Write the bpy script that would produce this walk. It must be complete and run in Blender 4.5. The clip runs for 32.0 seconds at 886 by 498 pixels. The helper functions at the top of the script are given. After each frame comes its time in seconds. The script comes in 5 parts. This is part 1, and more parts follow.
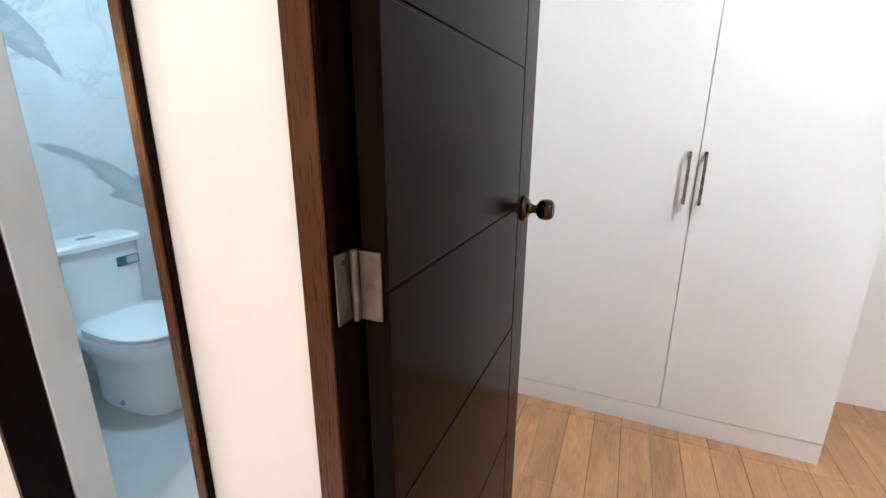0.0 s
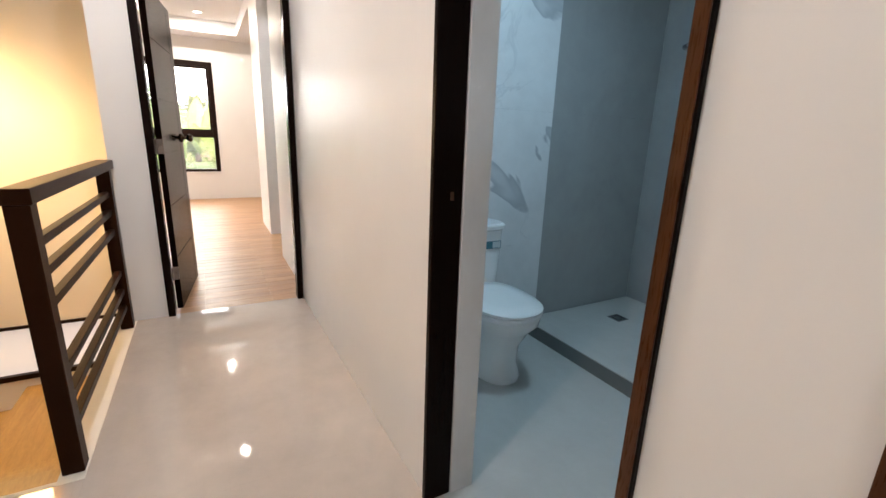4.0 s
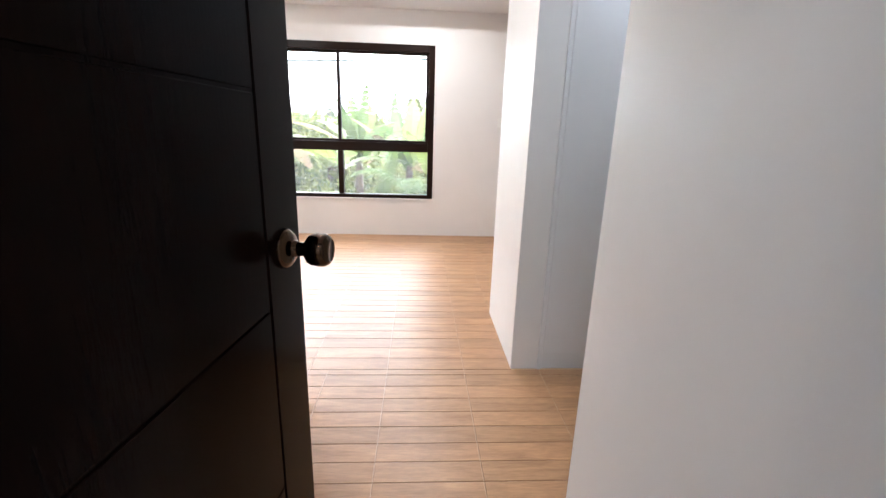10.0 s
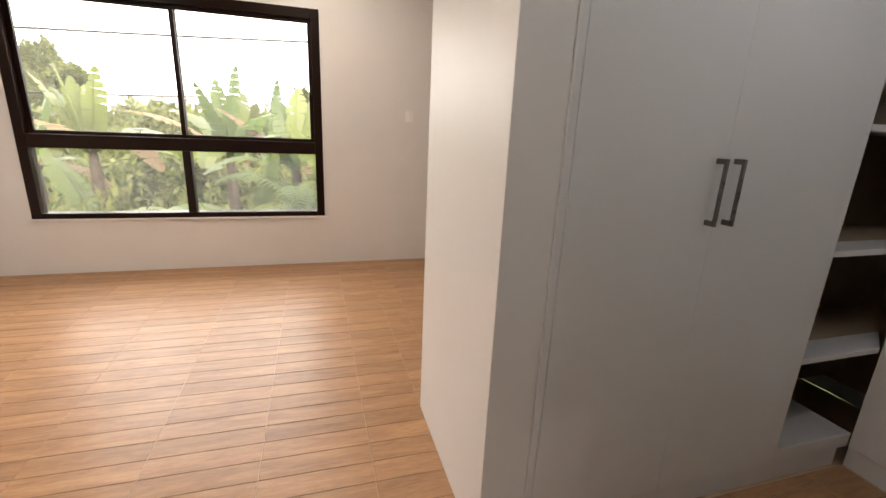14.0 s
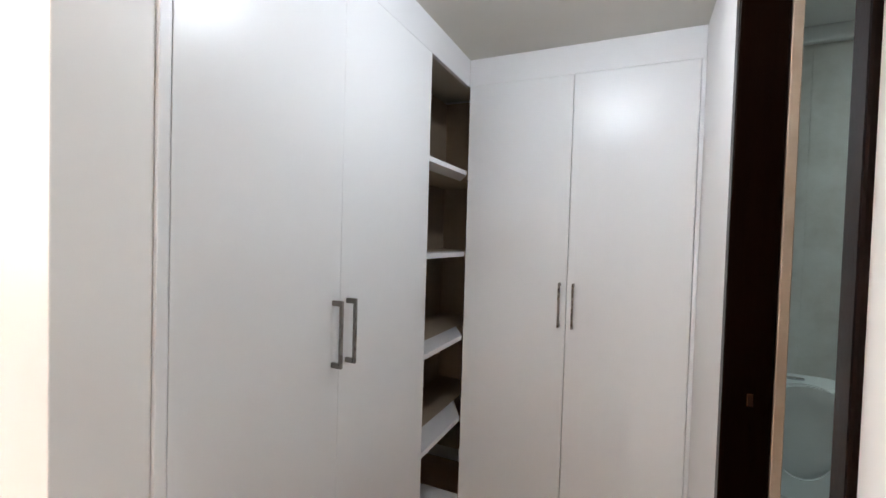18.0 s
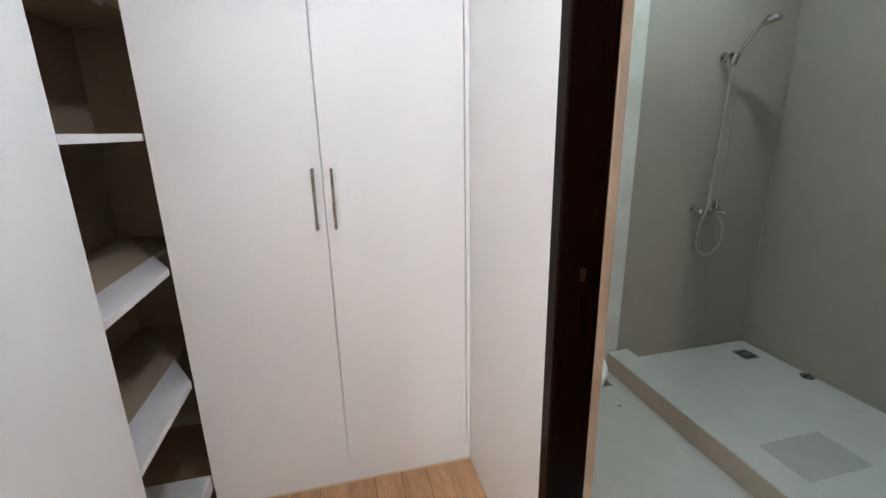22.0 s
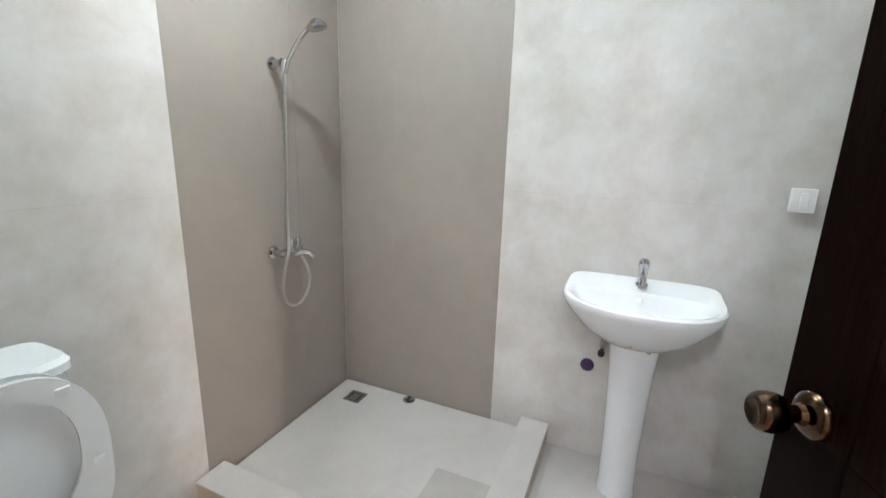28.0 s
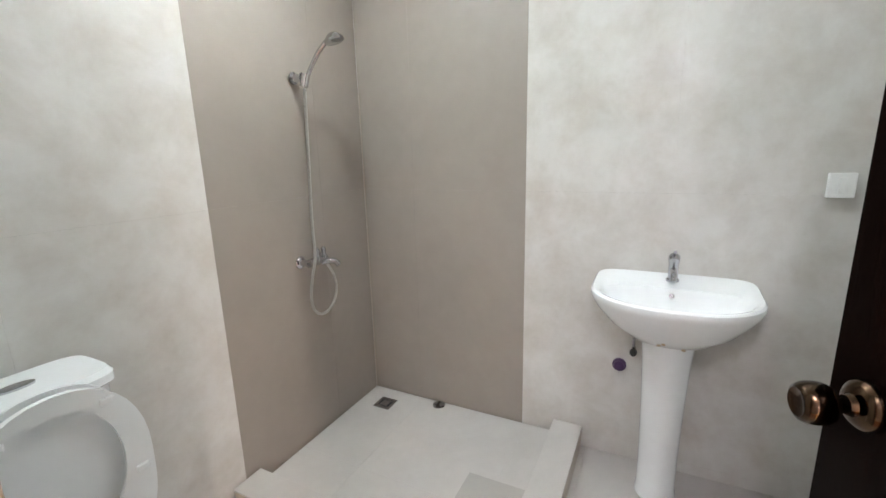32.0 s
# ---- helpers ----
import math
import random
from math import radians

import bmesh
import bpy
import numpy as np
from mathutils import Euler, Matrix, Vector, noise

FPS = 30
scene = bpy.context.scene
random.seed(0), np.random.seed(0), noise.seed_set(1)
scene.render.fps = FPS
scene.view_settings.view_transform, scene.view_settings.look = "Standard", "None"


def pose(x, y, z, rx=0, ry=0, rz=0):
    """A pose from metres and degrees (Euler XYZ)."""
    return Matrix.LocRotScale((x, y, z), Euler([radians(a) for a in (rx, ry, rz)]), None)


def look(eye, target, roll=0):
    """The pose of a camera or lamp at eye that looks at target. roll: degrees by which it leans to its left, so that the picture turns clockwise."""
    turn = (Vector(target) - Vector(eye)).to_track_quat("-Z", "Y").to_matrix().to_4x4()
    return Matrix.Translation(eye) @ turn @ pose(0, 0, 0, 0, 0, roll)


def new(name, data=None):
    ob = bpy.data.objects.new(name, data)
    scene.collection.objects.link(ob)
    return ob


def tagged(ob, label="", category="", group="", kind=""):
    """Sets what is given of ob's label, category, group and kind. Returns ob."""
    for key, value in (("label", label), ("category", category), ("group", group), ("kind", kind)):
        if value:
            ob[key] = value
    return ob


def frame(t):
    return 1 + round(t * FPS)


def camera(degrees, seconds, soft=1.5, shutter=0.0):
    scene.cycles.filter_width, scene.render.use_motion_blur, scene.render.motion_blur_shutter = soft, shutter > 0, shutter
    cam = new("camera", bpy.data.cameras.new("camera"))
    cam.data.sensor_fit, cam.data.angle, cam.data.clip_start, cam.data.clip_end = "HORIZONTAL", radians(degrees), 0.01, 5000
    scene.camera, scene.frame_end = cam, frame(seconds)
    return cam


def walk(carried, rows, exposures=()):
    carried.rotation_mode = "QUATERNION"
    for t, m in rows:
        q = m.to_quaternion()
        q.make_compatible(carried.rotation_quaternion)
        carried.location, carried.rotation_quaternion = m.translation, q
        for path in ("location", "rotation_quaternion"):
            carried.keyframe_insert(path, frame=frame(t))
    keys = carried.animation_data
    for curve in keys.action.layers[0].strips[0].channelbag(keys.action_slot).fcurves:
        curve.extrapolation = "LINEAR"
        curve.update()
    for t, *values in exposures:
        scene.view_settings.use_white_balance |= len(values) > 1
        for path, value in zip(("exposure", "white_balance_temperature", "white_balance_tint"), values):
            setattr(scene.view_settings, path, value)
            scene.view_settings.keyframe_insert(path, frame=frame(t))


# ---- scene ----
cam = camera(91.7, 32.0)
PATH = [
    (0, (-0.408, 0.145, 1.263), (-1.168, 1.914, 0.724), 0.2),
    (0.5, (-0.425, 0.126, 1.264), (-1.325, 1.833, 0.739), 0.4),
    (1, (-0.44, 0.109, 1.261), (-1.496, 1.729, 0.749), 0.2),
    (1.5, (-0.458, 0.089, 1.262), (-1.686, 1.586, 0.76), 0.3),
    (2, (-0.476, 0.066, 1.263), (-1.823, 1.46, 0.77), 0.4),
    (2.5, (-0.495, 0.044, 1.261), (-1.926, 1.356, 0.779), 1.0),
    (3, (-0.523, 0.019, 1.257), (-2.035, 1.239, 0.78), 1.6),
    (3.5, (-0.566, -0.014, 1.253), (-2.167, 1.083, 0.77), 2.4),
    (4, (-0.659, -0.024, 1.228), (-2.354, 0.913, 0.725), 2.0),
    (4.5, (-0.73, -0.073, 1.218), (-2.499, 0.706, 0.702), 1.8),
    (6.5, (-1.722, -0.104, 1.262), (-3.626, 0.162, 0.708), 1.6),
    (7, (-2.076, -0.049, 1.26), (-3.983, 0.198, 0.709), 2.1),
    (7.5, (-2.379, 0.025, 1.267), (-4.295, 0.211, 0.726), 2.7),
    (8, (-2.705, 0.032, 1.261), (-4.626, 0.206, 0.733), 2.6),
    (8.5, (-2.999, 0.035, 1.264), (-4.923, 0.2, 0.744), 2.3),
    (9, (-3.378, 0.112, 1.31), (-5.305, 0.233, 0.789), 2.1),
    (9.5, (-3.685, 0.119, 1.32), (-5.61, 0.226, 0.787), 1.9),
    (10, (-3.952, 0.056, 1.354), (-5.877, 0.171, 0.824), 1.8),
    (10.5, (-4.183, 0.051, 1.363), (-6.104, 0.169, 0.822), 2.0),
    (11, (-4.404, 0.087, 1.369), (-6.325, 0.2, 0.826), 2.4),
    (11.5, (-4.585, 0.086, 1.368), (-6.505, 0.192, 0.818), 2.5),
    (12, (-4.736, 0.053, 1.379), (-6.657, 0.159, 0.833), 2.3),
    (12.5, (-4.846, 0.071, 1.37), (-6.767, 0.179, 0.822), 2.1),
    (13, (-4.994, 0.101, 1.363), (-6.913, 0.23, 0.814), 1.6),
    (13.5, (-5.111, 0.151, 1.362), (-7.02, 0.381, 0.812), 1.8),
    (14, (-5.187, 0.145, 1.356), (-7.032, 0.704, 0.823), 2.5),
    (14.5, (-5.283, 0.175, 1.378), (-6.966, 1.123, 0.857), 1.8),
    (15, (-5.341, 0.188, 1.386), (-6.843, 1.404, 0.872), 2.1),
    (15.5, (-5.377, 0.193, 1.39), (-6.662, 1.641, 0.887), 2.1),
    (17.5, (-5.392, 0.271, 1.475), (-6.214, 2.082, 1.261), 2.4),
    (18, (-5.387, 0.264, 1.504), (-6.211, 2.086, 1.452), 1.7),
    (18.5, (-5.397, 0.269, 1.507), (-6.213, 2.095, 1.477), 1.1),
    (19, (-5.416, 0.276, 1.492), (-6.215, 2.106, 1.378), 0.4),
    (19.5, (-5.434, 0.29, 1.467), (-6.217, 2.114, 1.224), -0.1),
    (20, (-5.492, 0.357, 1.432), (-6.204, 2.189, 1.063), -1.0),
    (20.5, (-5.548, 0.481, 1.426), (-6.1, 2.349, 0.971), -1.3),
    (21, (-5.574, 0.573, 1.428), (-5.898, 2.481, 0.922), -0.8),
    (21.5, (-5.595, 0.669, 1.422), (-5.591, 2.597, 0.891), -0.5),
    (22, (-5.63, 0.793, 1.425), (-5.183, 2.669, 0.893), -1.2),
    (22.5, (-5.633, 0.865, 1.423), (-4.797, 2.601, 0.887), -0.6),
    (23, (-5.571, 0.949, 1.404), (-4.485, 2.539, 0.864), -0.9),
    (23.5, (-5.429, 1.068, 1.401), (-4.107, 2.466, 0.855), -0.7),
    (24, (-5.36, 1.159, 1.401), (-3.85, 2.352, 0.858), -0.3),
    (24.5, (-5.202, 1.155, 1.388), (-3.581, 2.185, 0.828), 0.0),
    (25, (-5.193, 1.276, 1.355), (-3.456, 2.081, 0.776), 1.5),
    (25.5, (-5.13, 1.305, 1.326), (-3.39, 2.019, 0.645), 2.0),
    (27.5, (-5.103, 1.363, 1.353), (-3.339, 2.086, 0.75), 2.1),
    (28, (-5.083, 1.378, 1.439), (-3.296, 2.151, 0.98), 1.6),
    (28.5, (-5.082, 1.379, 1.496), (-3.282, 2.187, 1.17), 0.8),
    (29, (-5.086, 1.385, 1.544), (-3.278, 2.216, 1.337), 0.2),
    (29.5, (-5.093, 1.39, 1.567), (-3.284, 2.237, 1.478), -0.3),
    (30, (-5.085, 1.364, 1.562), (-3.294, 2.252, 1.52), -0.7),
    (30.5, (-5.094, 1.39, 1.551), (-3.302, 2.273, 1.457), -0.8),
    (31, (-5.092, 1.393, 1.527), (-3.312, 2.281, 1.319), -1.0),
    (31.5, (-5.089, 1.381, 1.473), (-3.327, 2.269, 1.145), -1.4),
    (32, (-5.085, 1.374, 1.428), (-3.340, 2.251, 0.997), -1.5),
]

EXPOSURES = [
    (0.0, 2.93, 6380, 11), (1.0, 2.55, 6380, 11), (2.0, 2.25, 6500, 12), (3.0, 2.25, 6550, 12), (4.0, 2.05, 6550, 13), (7.0, 1.62, 5550, 13), (8.0, 1.53, 5350, 12), (9.0, 1.95, 5350, 11),
    (10.0, 1.8, 5600, 10), (11.0, 1.45, 5950, 10), (12.0, 1.05, 6400, 13), (13.0, 1.1, 6750, 13), (14.0, 1.05, 6750, 14),
    (15.5, 1.6, 6150, 11), (17.5, 2.15, 6050, 10), (19.0, 2.2, 6050, 11), (21.0, 2.55, 5950, 10), (23.0, 2.75, 6000, 12),
    (24.0, 3.25, 6050, 13), (25.0, 4.05, 6050, 16), (28.0, 3.75, 6300, 25), (30.0, 3.55, 6500, 26), (31.0, 3.5, 6520, 26), (32.0, 3.7, 6550, 26),
]
walk(cam, [(t, look(eye, target, roll)) for t, eye, target, roll in PATH], EXPOSURES)

# ---- world and light ----
world = bpy.data.worlds.new("world")
scene.world = world
world.use_nodes = True
wn = world.node_tree.nodes
sky = wn.new("ShaderNodeTexSky")
sky.sky_type, sky.sun_disc = "NISHITA", False
sky.sun_elevation, sky.sun_rotation = radians(52), radians(60)
sky.dust_density, sky.air_density, sky.ozone_density = 9.0, 1.0, 0.3
wn["Background"].inputs["Strength"].default_value = 0.15
world.node_tree.links.new(sky.outputs[0], wn["Background"].inputs["Color"])

sun = new("sun", bpy.data.lights.new("sun", "SUN"))
sun.data.energy, sun.data.angle, sun.data.color = 3.2, radians(6), (1.0, 0.95, 0.86)
sun.matrix_world = look((0, 0, 20), (-5, 3, 11))


def area_lamp(name, x, y, z, size, power, color, m=None, spread=180):
    d = bpy.data.lights.new(name, "AREA")
    d.shape, d.size, d.energy, d.color = "DISK", size, power, color
    d.spread = radians(spread)
    o = new(name, d)
    o.matrix_world = m or pose(x, y, z)
    return o


COOL, NEUTRAL, WARM = (0.50, 0.80, 1.0), (1.0, 0.985, 0.97), (1.0, 0.63, 0.27)
# first three placed by their reflections, the fourth added to brighten the room
BED_LAMPS = [(-6.12, 0.11), (-6.12, -0.30), (-8.6, 0.08), (-7.4, -1.9)]
CLOSET_LAMPS = [(-5.52, 1.34)]
# unseen hall lamps, added to brighten the hall's walls
HALL_FILL = [(-2.95, -0.25), (-1.25, -0.35), (0.9, -0.6)]
BATH2_LAMPS = [(-3.93, 2.385), (-3.90, 1.365)]
# one unseen lamp assumed for each of the two small rooms
BATH1_LAMPS = [(-1.9, 1.35)]
BED1_LAMPS = [(0.45, 1.0)]


# ---- materials ----
def mat_new(name, color, rough=0.5, metal=0.0, spec=0.5):
    m = bpy.data.materials.new(name)
    m.use_nodes = True
    b = m.node_tree.nodes["Principled BSDF"]
    b.inputs["Base Color"].default_value = (*color, 1)
    b.inputs["Roughness"].default_value = rough
    b.inputs["Metallic"].default_value = metal
    b.inputs["Specular IOR Level"].default_value = spec
    return m, m.node_tree.nodes, m.node_tree.links, b


def coords(n, l, scale=(1, 1, 1), kind="Object"):
    c, mp = n.new("ShaderNodeTexCoord"), n.new("ShaderNodeMapping")
    mp.inputs["Scale"].default_value = scale
    l.new(c.outputs[kind], mp.inputs["Vector"])
    return mp.outputs[0]


def world_coords(n, l, scale=(1, 1, 1)):
    c, mp = n.new("ShaderNodeNewGeometry"), n.new("ShaderNodeMapping")
    mp.inputs["Scale"].default_value = scale
    l.new(c.outputs["Position"], mp.inputs["Vector"])
    return mp.outputs[0]


def noise_tex(n, l, vec, scale, detail=4.0, rough=0.55, distort=0.0):
    t = n.new("ShaderNodeTexNoise")
    t.inputs["Scale"].default_value, t.inputs["Detail"].default_value = scale, detail
    t.inputs["Roughness"].default_value, t.inputs["Distortion"].default_value = rough, distort
    l.new(vec, t.inputs["Vector"])
    return t.outputs["Fac"]


def ramp(n, l, fac, stops):
    r = n.new("ShaderNodeValToRGB")
    e = r.color_ramp.elements
    while len(e) < len(stops):
        e.new(0.5)
    for k, (p, c) in zip(e, stops):
        k.position, k.color = p, (*c, 1)
    l.new(fac, r.inputs["Fac"])
    return r.outputs["Color"]


def mixed(n, l, fac, a, b, mode="MIX"):
    m = n.new("ShaderNodeMix")
    m.data_type, m.blend_type = "RGBA", mode
    for v, key in ((fac, 0), (a, 6), (b, 7)):
        if isinstance(v, (int, float)):
            m.inputs[key].default_value = v
        elif isinstance(v, tuple):
            m.inputs[key].default_value = (*v, 1)
        else:
            l.new(v, m.inputs[key])
    return m.outputs[2]


def relief(n, l, b, fac, strength=0.1, dist=0.01):
    u = n.new("ShaderNodeBump")
    u.inputs["Strength"].default_value, u.inputs["Distance"].default_value = strength, dist
    l.new(fac, u.inputs["Height"])
    l.new(u.outputs[0], b.inputs["Normal"])


def rough_from(n, l, b, fac, lo, hi):
    r = n.new("ShaderNodeMapRange")
    r.inputs["To Min"].default_value, r.inputs["To Max"].default_value = lo, hi
    l.new(fac, r.inputs["Value"])
    l.new(r.outputs[0], b.inputs["Roughness"])


def paint(name, color, rough, wave=0.05, tint=0.03):
    m, n, l, b = mat_new(name, color, rough)
    v = world_coords(n, l)
    big, fine = noise_tex(n, l, v, 1.3, 3), noise_tex(n, l, v, 90, 3)
    dark = tuple(c * (1 - tint * 2) for c in color)
    l.new(ramp(n, l, big, [(0.3, dark), (0.7, color)]), b.inputs["Base Color"])
    rough_from(n, l, b, noise_tex(n, l, v, 6, 4), rough - 0.06, rough + 0.08)
    soft = noise_tex(n, l, v, 4, 2)
    both = n.new("ShaderNodeMath")
    both.operation = "MULTIPLY_ADD"
    l.new(fine, both.inputs[0])
    both.inputs[1].default_value = 0.12
    l.new(soft, both.inputs[2])
    relief(n, l, b, both.outputs[0], wave, 0.02)
    return m


VEIN_SHIFT = (0.0, 0.15, 0.1)


def marble(name, base, vein, vscale, rough, veins=True, cloud=None, cscale=1.6, stretch=(1, 1, 1), swirl=0.6):
    m, n, l, b = mat_new(name, base, rough)
    v = world_coords(n, l)
    cloudy = noise_tex(n, l, v, cscale, 8, 0.62, swirl)
    fine = noise_tex(n, l, v, 9, 6, 0.65)
    c = ramp(n, l, cloudy, [(0.32, cloud or tuple(x * 0.86 for x in base)), (0.62, base)])
    c = mixed(n, l, 0.25, c, ramp(n, l, fine, [(0.35, tuple(x * 0.8 for x in base)), (0.65, base)]))
    if veins:
        def turned(angle, scale, shift):
            tilt = n.new("ShaderNodeMapping")
            tilt.vector_type = "TEXTURE"
            tilt.inputs["Location"].default_value = shift
            tilt.inputs["Rotation"].default_value = (radians(angle), 0, 0)
            tilt.inputs["Scale"].default_value = scale
            l.new(v, tilt.inputs["Vector"])
            return tilt.outputs[0]

        # broad smoky streaks falling one way, thin veins rising the other
        streak = noise_tex(n, l, turned(-42, (1.0, stretch[1], stretch[2]), VEIN_SHIFT), vscale, 3.5, 0.55, 0.8)
        mask = ramp(n, l, streak, [(0.572, (0, 0, 0)), (0.592, (0.9, 0.9, 0.9)), (0.66, (0.5, 0.5, 0.5))])
        c = mixed(n, l, mask, c, vein)
        thin = noise_tex(n, l, turned(28, (1.0, 0.55, 0.3), (0.3, 0.2, 0.6)), vscale, 5, 0.6, 1.1)
        sub, ab = n.new("ShaderNodeMath"), n.new("ShaderNodeMath")
        sub.operation, ab.operation = "SUBTRACT", "ABSOLUTE"
        sub.inputs[1].default_value = 0.5
        l.new(thin, sub.inputs[0])
        l.new(sub.outputs[0], ab.inputs[0])
        line = ramp(n, l, ab.outputs[0], [(0.0, (0.55, 0.55, 0.55)), (0.022, (0, 0, 0))])
        patch = ramp(n, l, noise_tex(n, l, v, 1.3, 2), [(0.48, (0, 0, 0)), (0.60, (1, 1, 1))])
        c = mixed(n, l, mixed(n, l, 1.0, line, patch, "MULTIPLY"), c, vein)
    l.new(c, b.inputs["Base Color"])
    rough_from(n, l, b, fine, rough - 0.04, rough + 0.06)
    return m


def wood(name, dark, light, rough, grain=(1, 1, 1), scale=6.0, random_shade=0.0, knots=False):
    m, n, l, b = mat_new(name, dark, rough)
    v = world_coords(n, l, grain)
    if random_shade:
        oi = n.new("ShaderNodeObjectInfo")
        geo = n.new("ShaderNodeNewGeometry")
        add = n.new("ShaderNodeVectorMath")
        add.operation = "MULTIPLY_ADD"
        cmb = n.new("ShaderNodeCombineXYZ")
        l.new(oi.outputs["Random"], cmb.inputs[0])
        l.new(geo.outputs["Random Per Island"], cmb.inputs[1])
        l.new(oi.outputs["Random"], cmb.inputs[2])
        l.new(cmb.outputs[0], add.inputs[0])
        add.inputs[1].default_value = (17, 23, 11)
        l.new(v, add.inputs[2])
        v = add.outputs[0]
    a = noise_tex(n, l, v, scale, 8, 0.6, 0.8)
    c = ramp(n, l, a, [(0.31, dark), (0.67, light)] if knots else [(0.28, dark), (0.72, light)])
    if knots:
        vo = n.new("ShaderNodeTexVoronoi")
        vo.inputs["Scale"].default_value, vo.inputs["Randomness"].default_value = 1.1, 1.0
        l.new(v, vo.inputs["Vector"])
        eye = ramp(n, l, vo.outputs["Distance"], [(0.03, (0.55, 0.55, 0.55)), (0.07, (0.1, 0.1, 0.1)), (0.10, (0.28, 0.28, 0.28)), (0.16, (0, 0, 0))])
        c = mixed(n, l, eye, c, tuple(x * 0.55 for x in dark))
    f = noise_tex(n, l, v, scale * 7, 4, 0.7)
    c = mixed(n, l, 0.22, c, ramp(n, l, f, [(0.4, tuple(x * 0.55 for x in dark)), (0.6, light)]))
    if random_shade:
        mr = n.new("ShaderNodeMapRange")
        mr.inputs["To Min"].default_value, mr.inputs["To Max"].default_value = 1 - random_shade, 1 + random_shade * 0.4
        l.new(geo.outputs["Random Per Island"], mr.inputs["Value"])
        c = mixed(n, l, 1.0, c, mr.outputs[0], "MULTIPLY")
    l.new(c, b.inputs["Base Color"])
    rough_from(n, l, b, f, rough - 0.05, rough + 0.1)
    relief(n, l, b, f, 0.06, 0.004)
    return m


def plain(name, color, rough=0.4, metal=0.0, var=0.06, scale=30):
    m, n, l, b = mat_new(name, color, rough, metal)
    f = noise_tex(n, l, coords(n, l), scale, 4)
    l.new(ramp(n, l, f, [(0.3, tuple(x * (1 - var) for x in color)), (0.7, color)]), b.inputs["Base Color"])
    rough_from(n, l, b, f, max(0.02, rough - 0.04), rough + 0.05)
    return m


def glow(name, color, strength):
    m, n, l, b = mat_new(name, (0.9, 0.9, 0.9), 0.4)
    b.inputs["Emission Color"].default_value = (*color, 1)
    b.inputs["Emission Strength"].default_value = strength
    return m


def glass(name):
    m = bpy.data.materials.new(name)
    m.use_nodes = True
    n, l = m.node_tree.nodes, m.node_tree.links
    b = n["Principled BSDF"]
    b.inputs["Base Color"].default_value = (0.97, 0.99, 0.98, 1)
    b.inputs["Roughness"].default_value = 0.0
    b.inputs["Transmission Weight"].default_value = 1.0
    b.inputs["IOR"].default_value = 1.02
    # a film of dust scattering daylight, which also stands in for outdoor haze
    dust_haze, mx = n.new("ShaderNodeBsdfTranslucent"), n.new("ShaderNodeMixShader")
    dust_haze.inputs["Color"].default_value = (0.95, 0.93, 0.86, 1)
    mx.inputs[0].default_value = 0.03
    l.new(b.outputs[0], mx.inputs[1])
    l.new(dust_haze.outputs[0], mx.inputs[2])
    l.new(mx.outputs[0], n["Material Output"].inputs["Surface"])
    return m


M_WALL = paint("wall_paint", (0.80, 0.785, 0.775), 0.42)
M_STAIRWALL = paint("stair_wall_paint", (0.78, 0.74, 0.66), 0.6)
# white paint greyed: the closet ceiling's shade is put into the colour
M_CEILSHADE = paint("shaded_closet_ceiling", (0.62, 0.61, 0.56), 0.75)
M_CEIL = paint("ceiling_paint", (0.82, 0.82, 0.82), 0.75)
M_HALLTILE = marble("polished_hall_tile", (0.56, 0.49, 0.43), (0.45, 0.385, 0.33), 1.2, 0.036, False)
M_GROUT = plain("grout", (0.47, 0.43, 0.39), 0.9)
M_GROUT1 = plain("grey_grout", (0.44, 0.45, 0.43), 0.9)
M_GROUT2 = plain("light_grout", (0.50, 0.48, 0.45), 0.9)
M_HALLTILE.node_tree.nodes["Principled BSDF"].inputs["Specular IOR Level"].default_value = 0.72
M_TANGROUT = plain("tan_grout", (0.58, 0.42, 0.28), 0.9)
M_PLANK = wood("wood_look_tile", (0.335, 0.168, 0.079), (0.54, 0.308, 0.153), 0.36, (9, 1.1, 1), 2.2, 0.17, True)
M_PLANK.node_tree.nodes["Principled BSDF"].inputs["Specular IOR Level"].default_value = 0.58
M_PLANKGAP = plain("plank_groove", (0.19, 0.092, 0.045), 0.8)
M_DOOR = wood("dark_stained_door", (0.0028, 0.0012, 0.0009), (0.007, 0.0028, 0.0018), 0.13, (14, 14, 1), 3.0)
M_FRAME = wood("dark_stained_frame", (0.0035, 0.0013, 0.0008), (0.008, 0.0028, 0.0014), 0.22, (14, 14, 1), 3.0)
# frame wood lightened: warm light on two front edges is put into the colour
M_LITEDGE = wood("red_brown_lit_edge", (0.048, 0.015, 0.0042), (0.082, 0.027, 0.0078), 0.26, (14, 14, 1), 3.0)
for m, ior in ((M_DOOR, 1.11), (M_FRAME, 1.16), (M_LITEDGE, 1.3)):
    m.node_tree.nodes["Principled BSDF"].inputs["IOR"].default_value = ior
M_STEEL = plain("brown_painted_steel", (0.024, 0.008, 0.0032), 0.28, 0, 0.1, 500)
M_STEEL.node_tree.nodes["Principled BSDF"].inputs["IOR"].default_value = 1.14
M_WINFRAME = plain("brown_aluminium", (0.013, 0.005, 0.003), 0.3)
M_WINFRAME.node_tree.nodes["Principled BSDF"].inputs["IOR"].default_value = 1.25
M_BRASS = plain("aged_brass", (0.075, 0.048, 0.03), 0.15, 1.0)
M_BRONZE = plain("bronze_plate", (0.20, 0.10, 0.06), 0.3, 1.0)
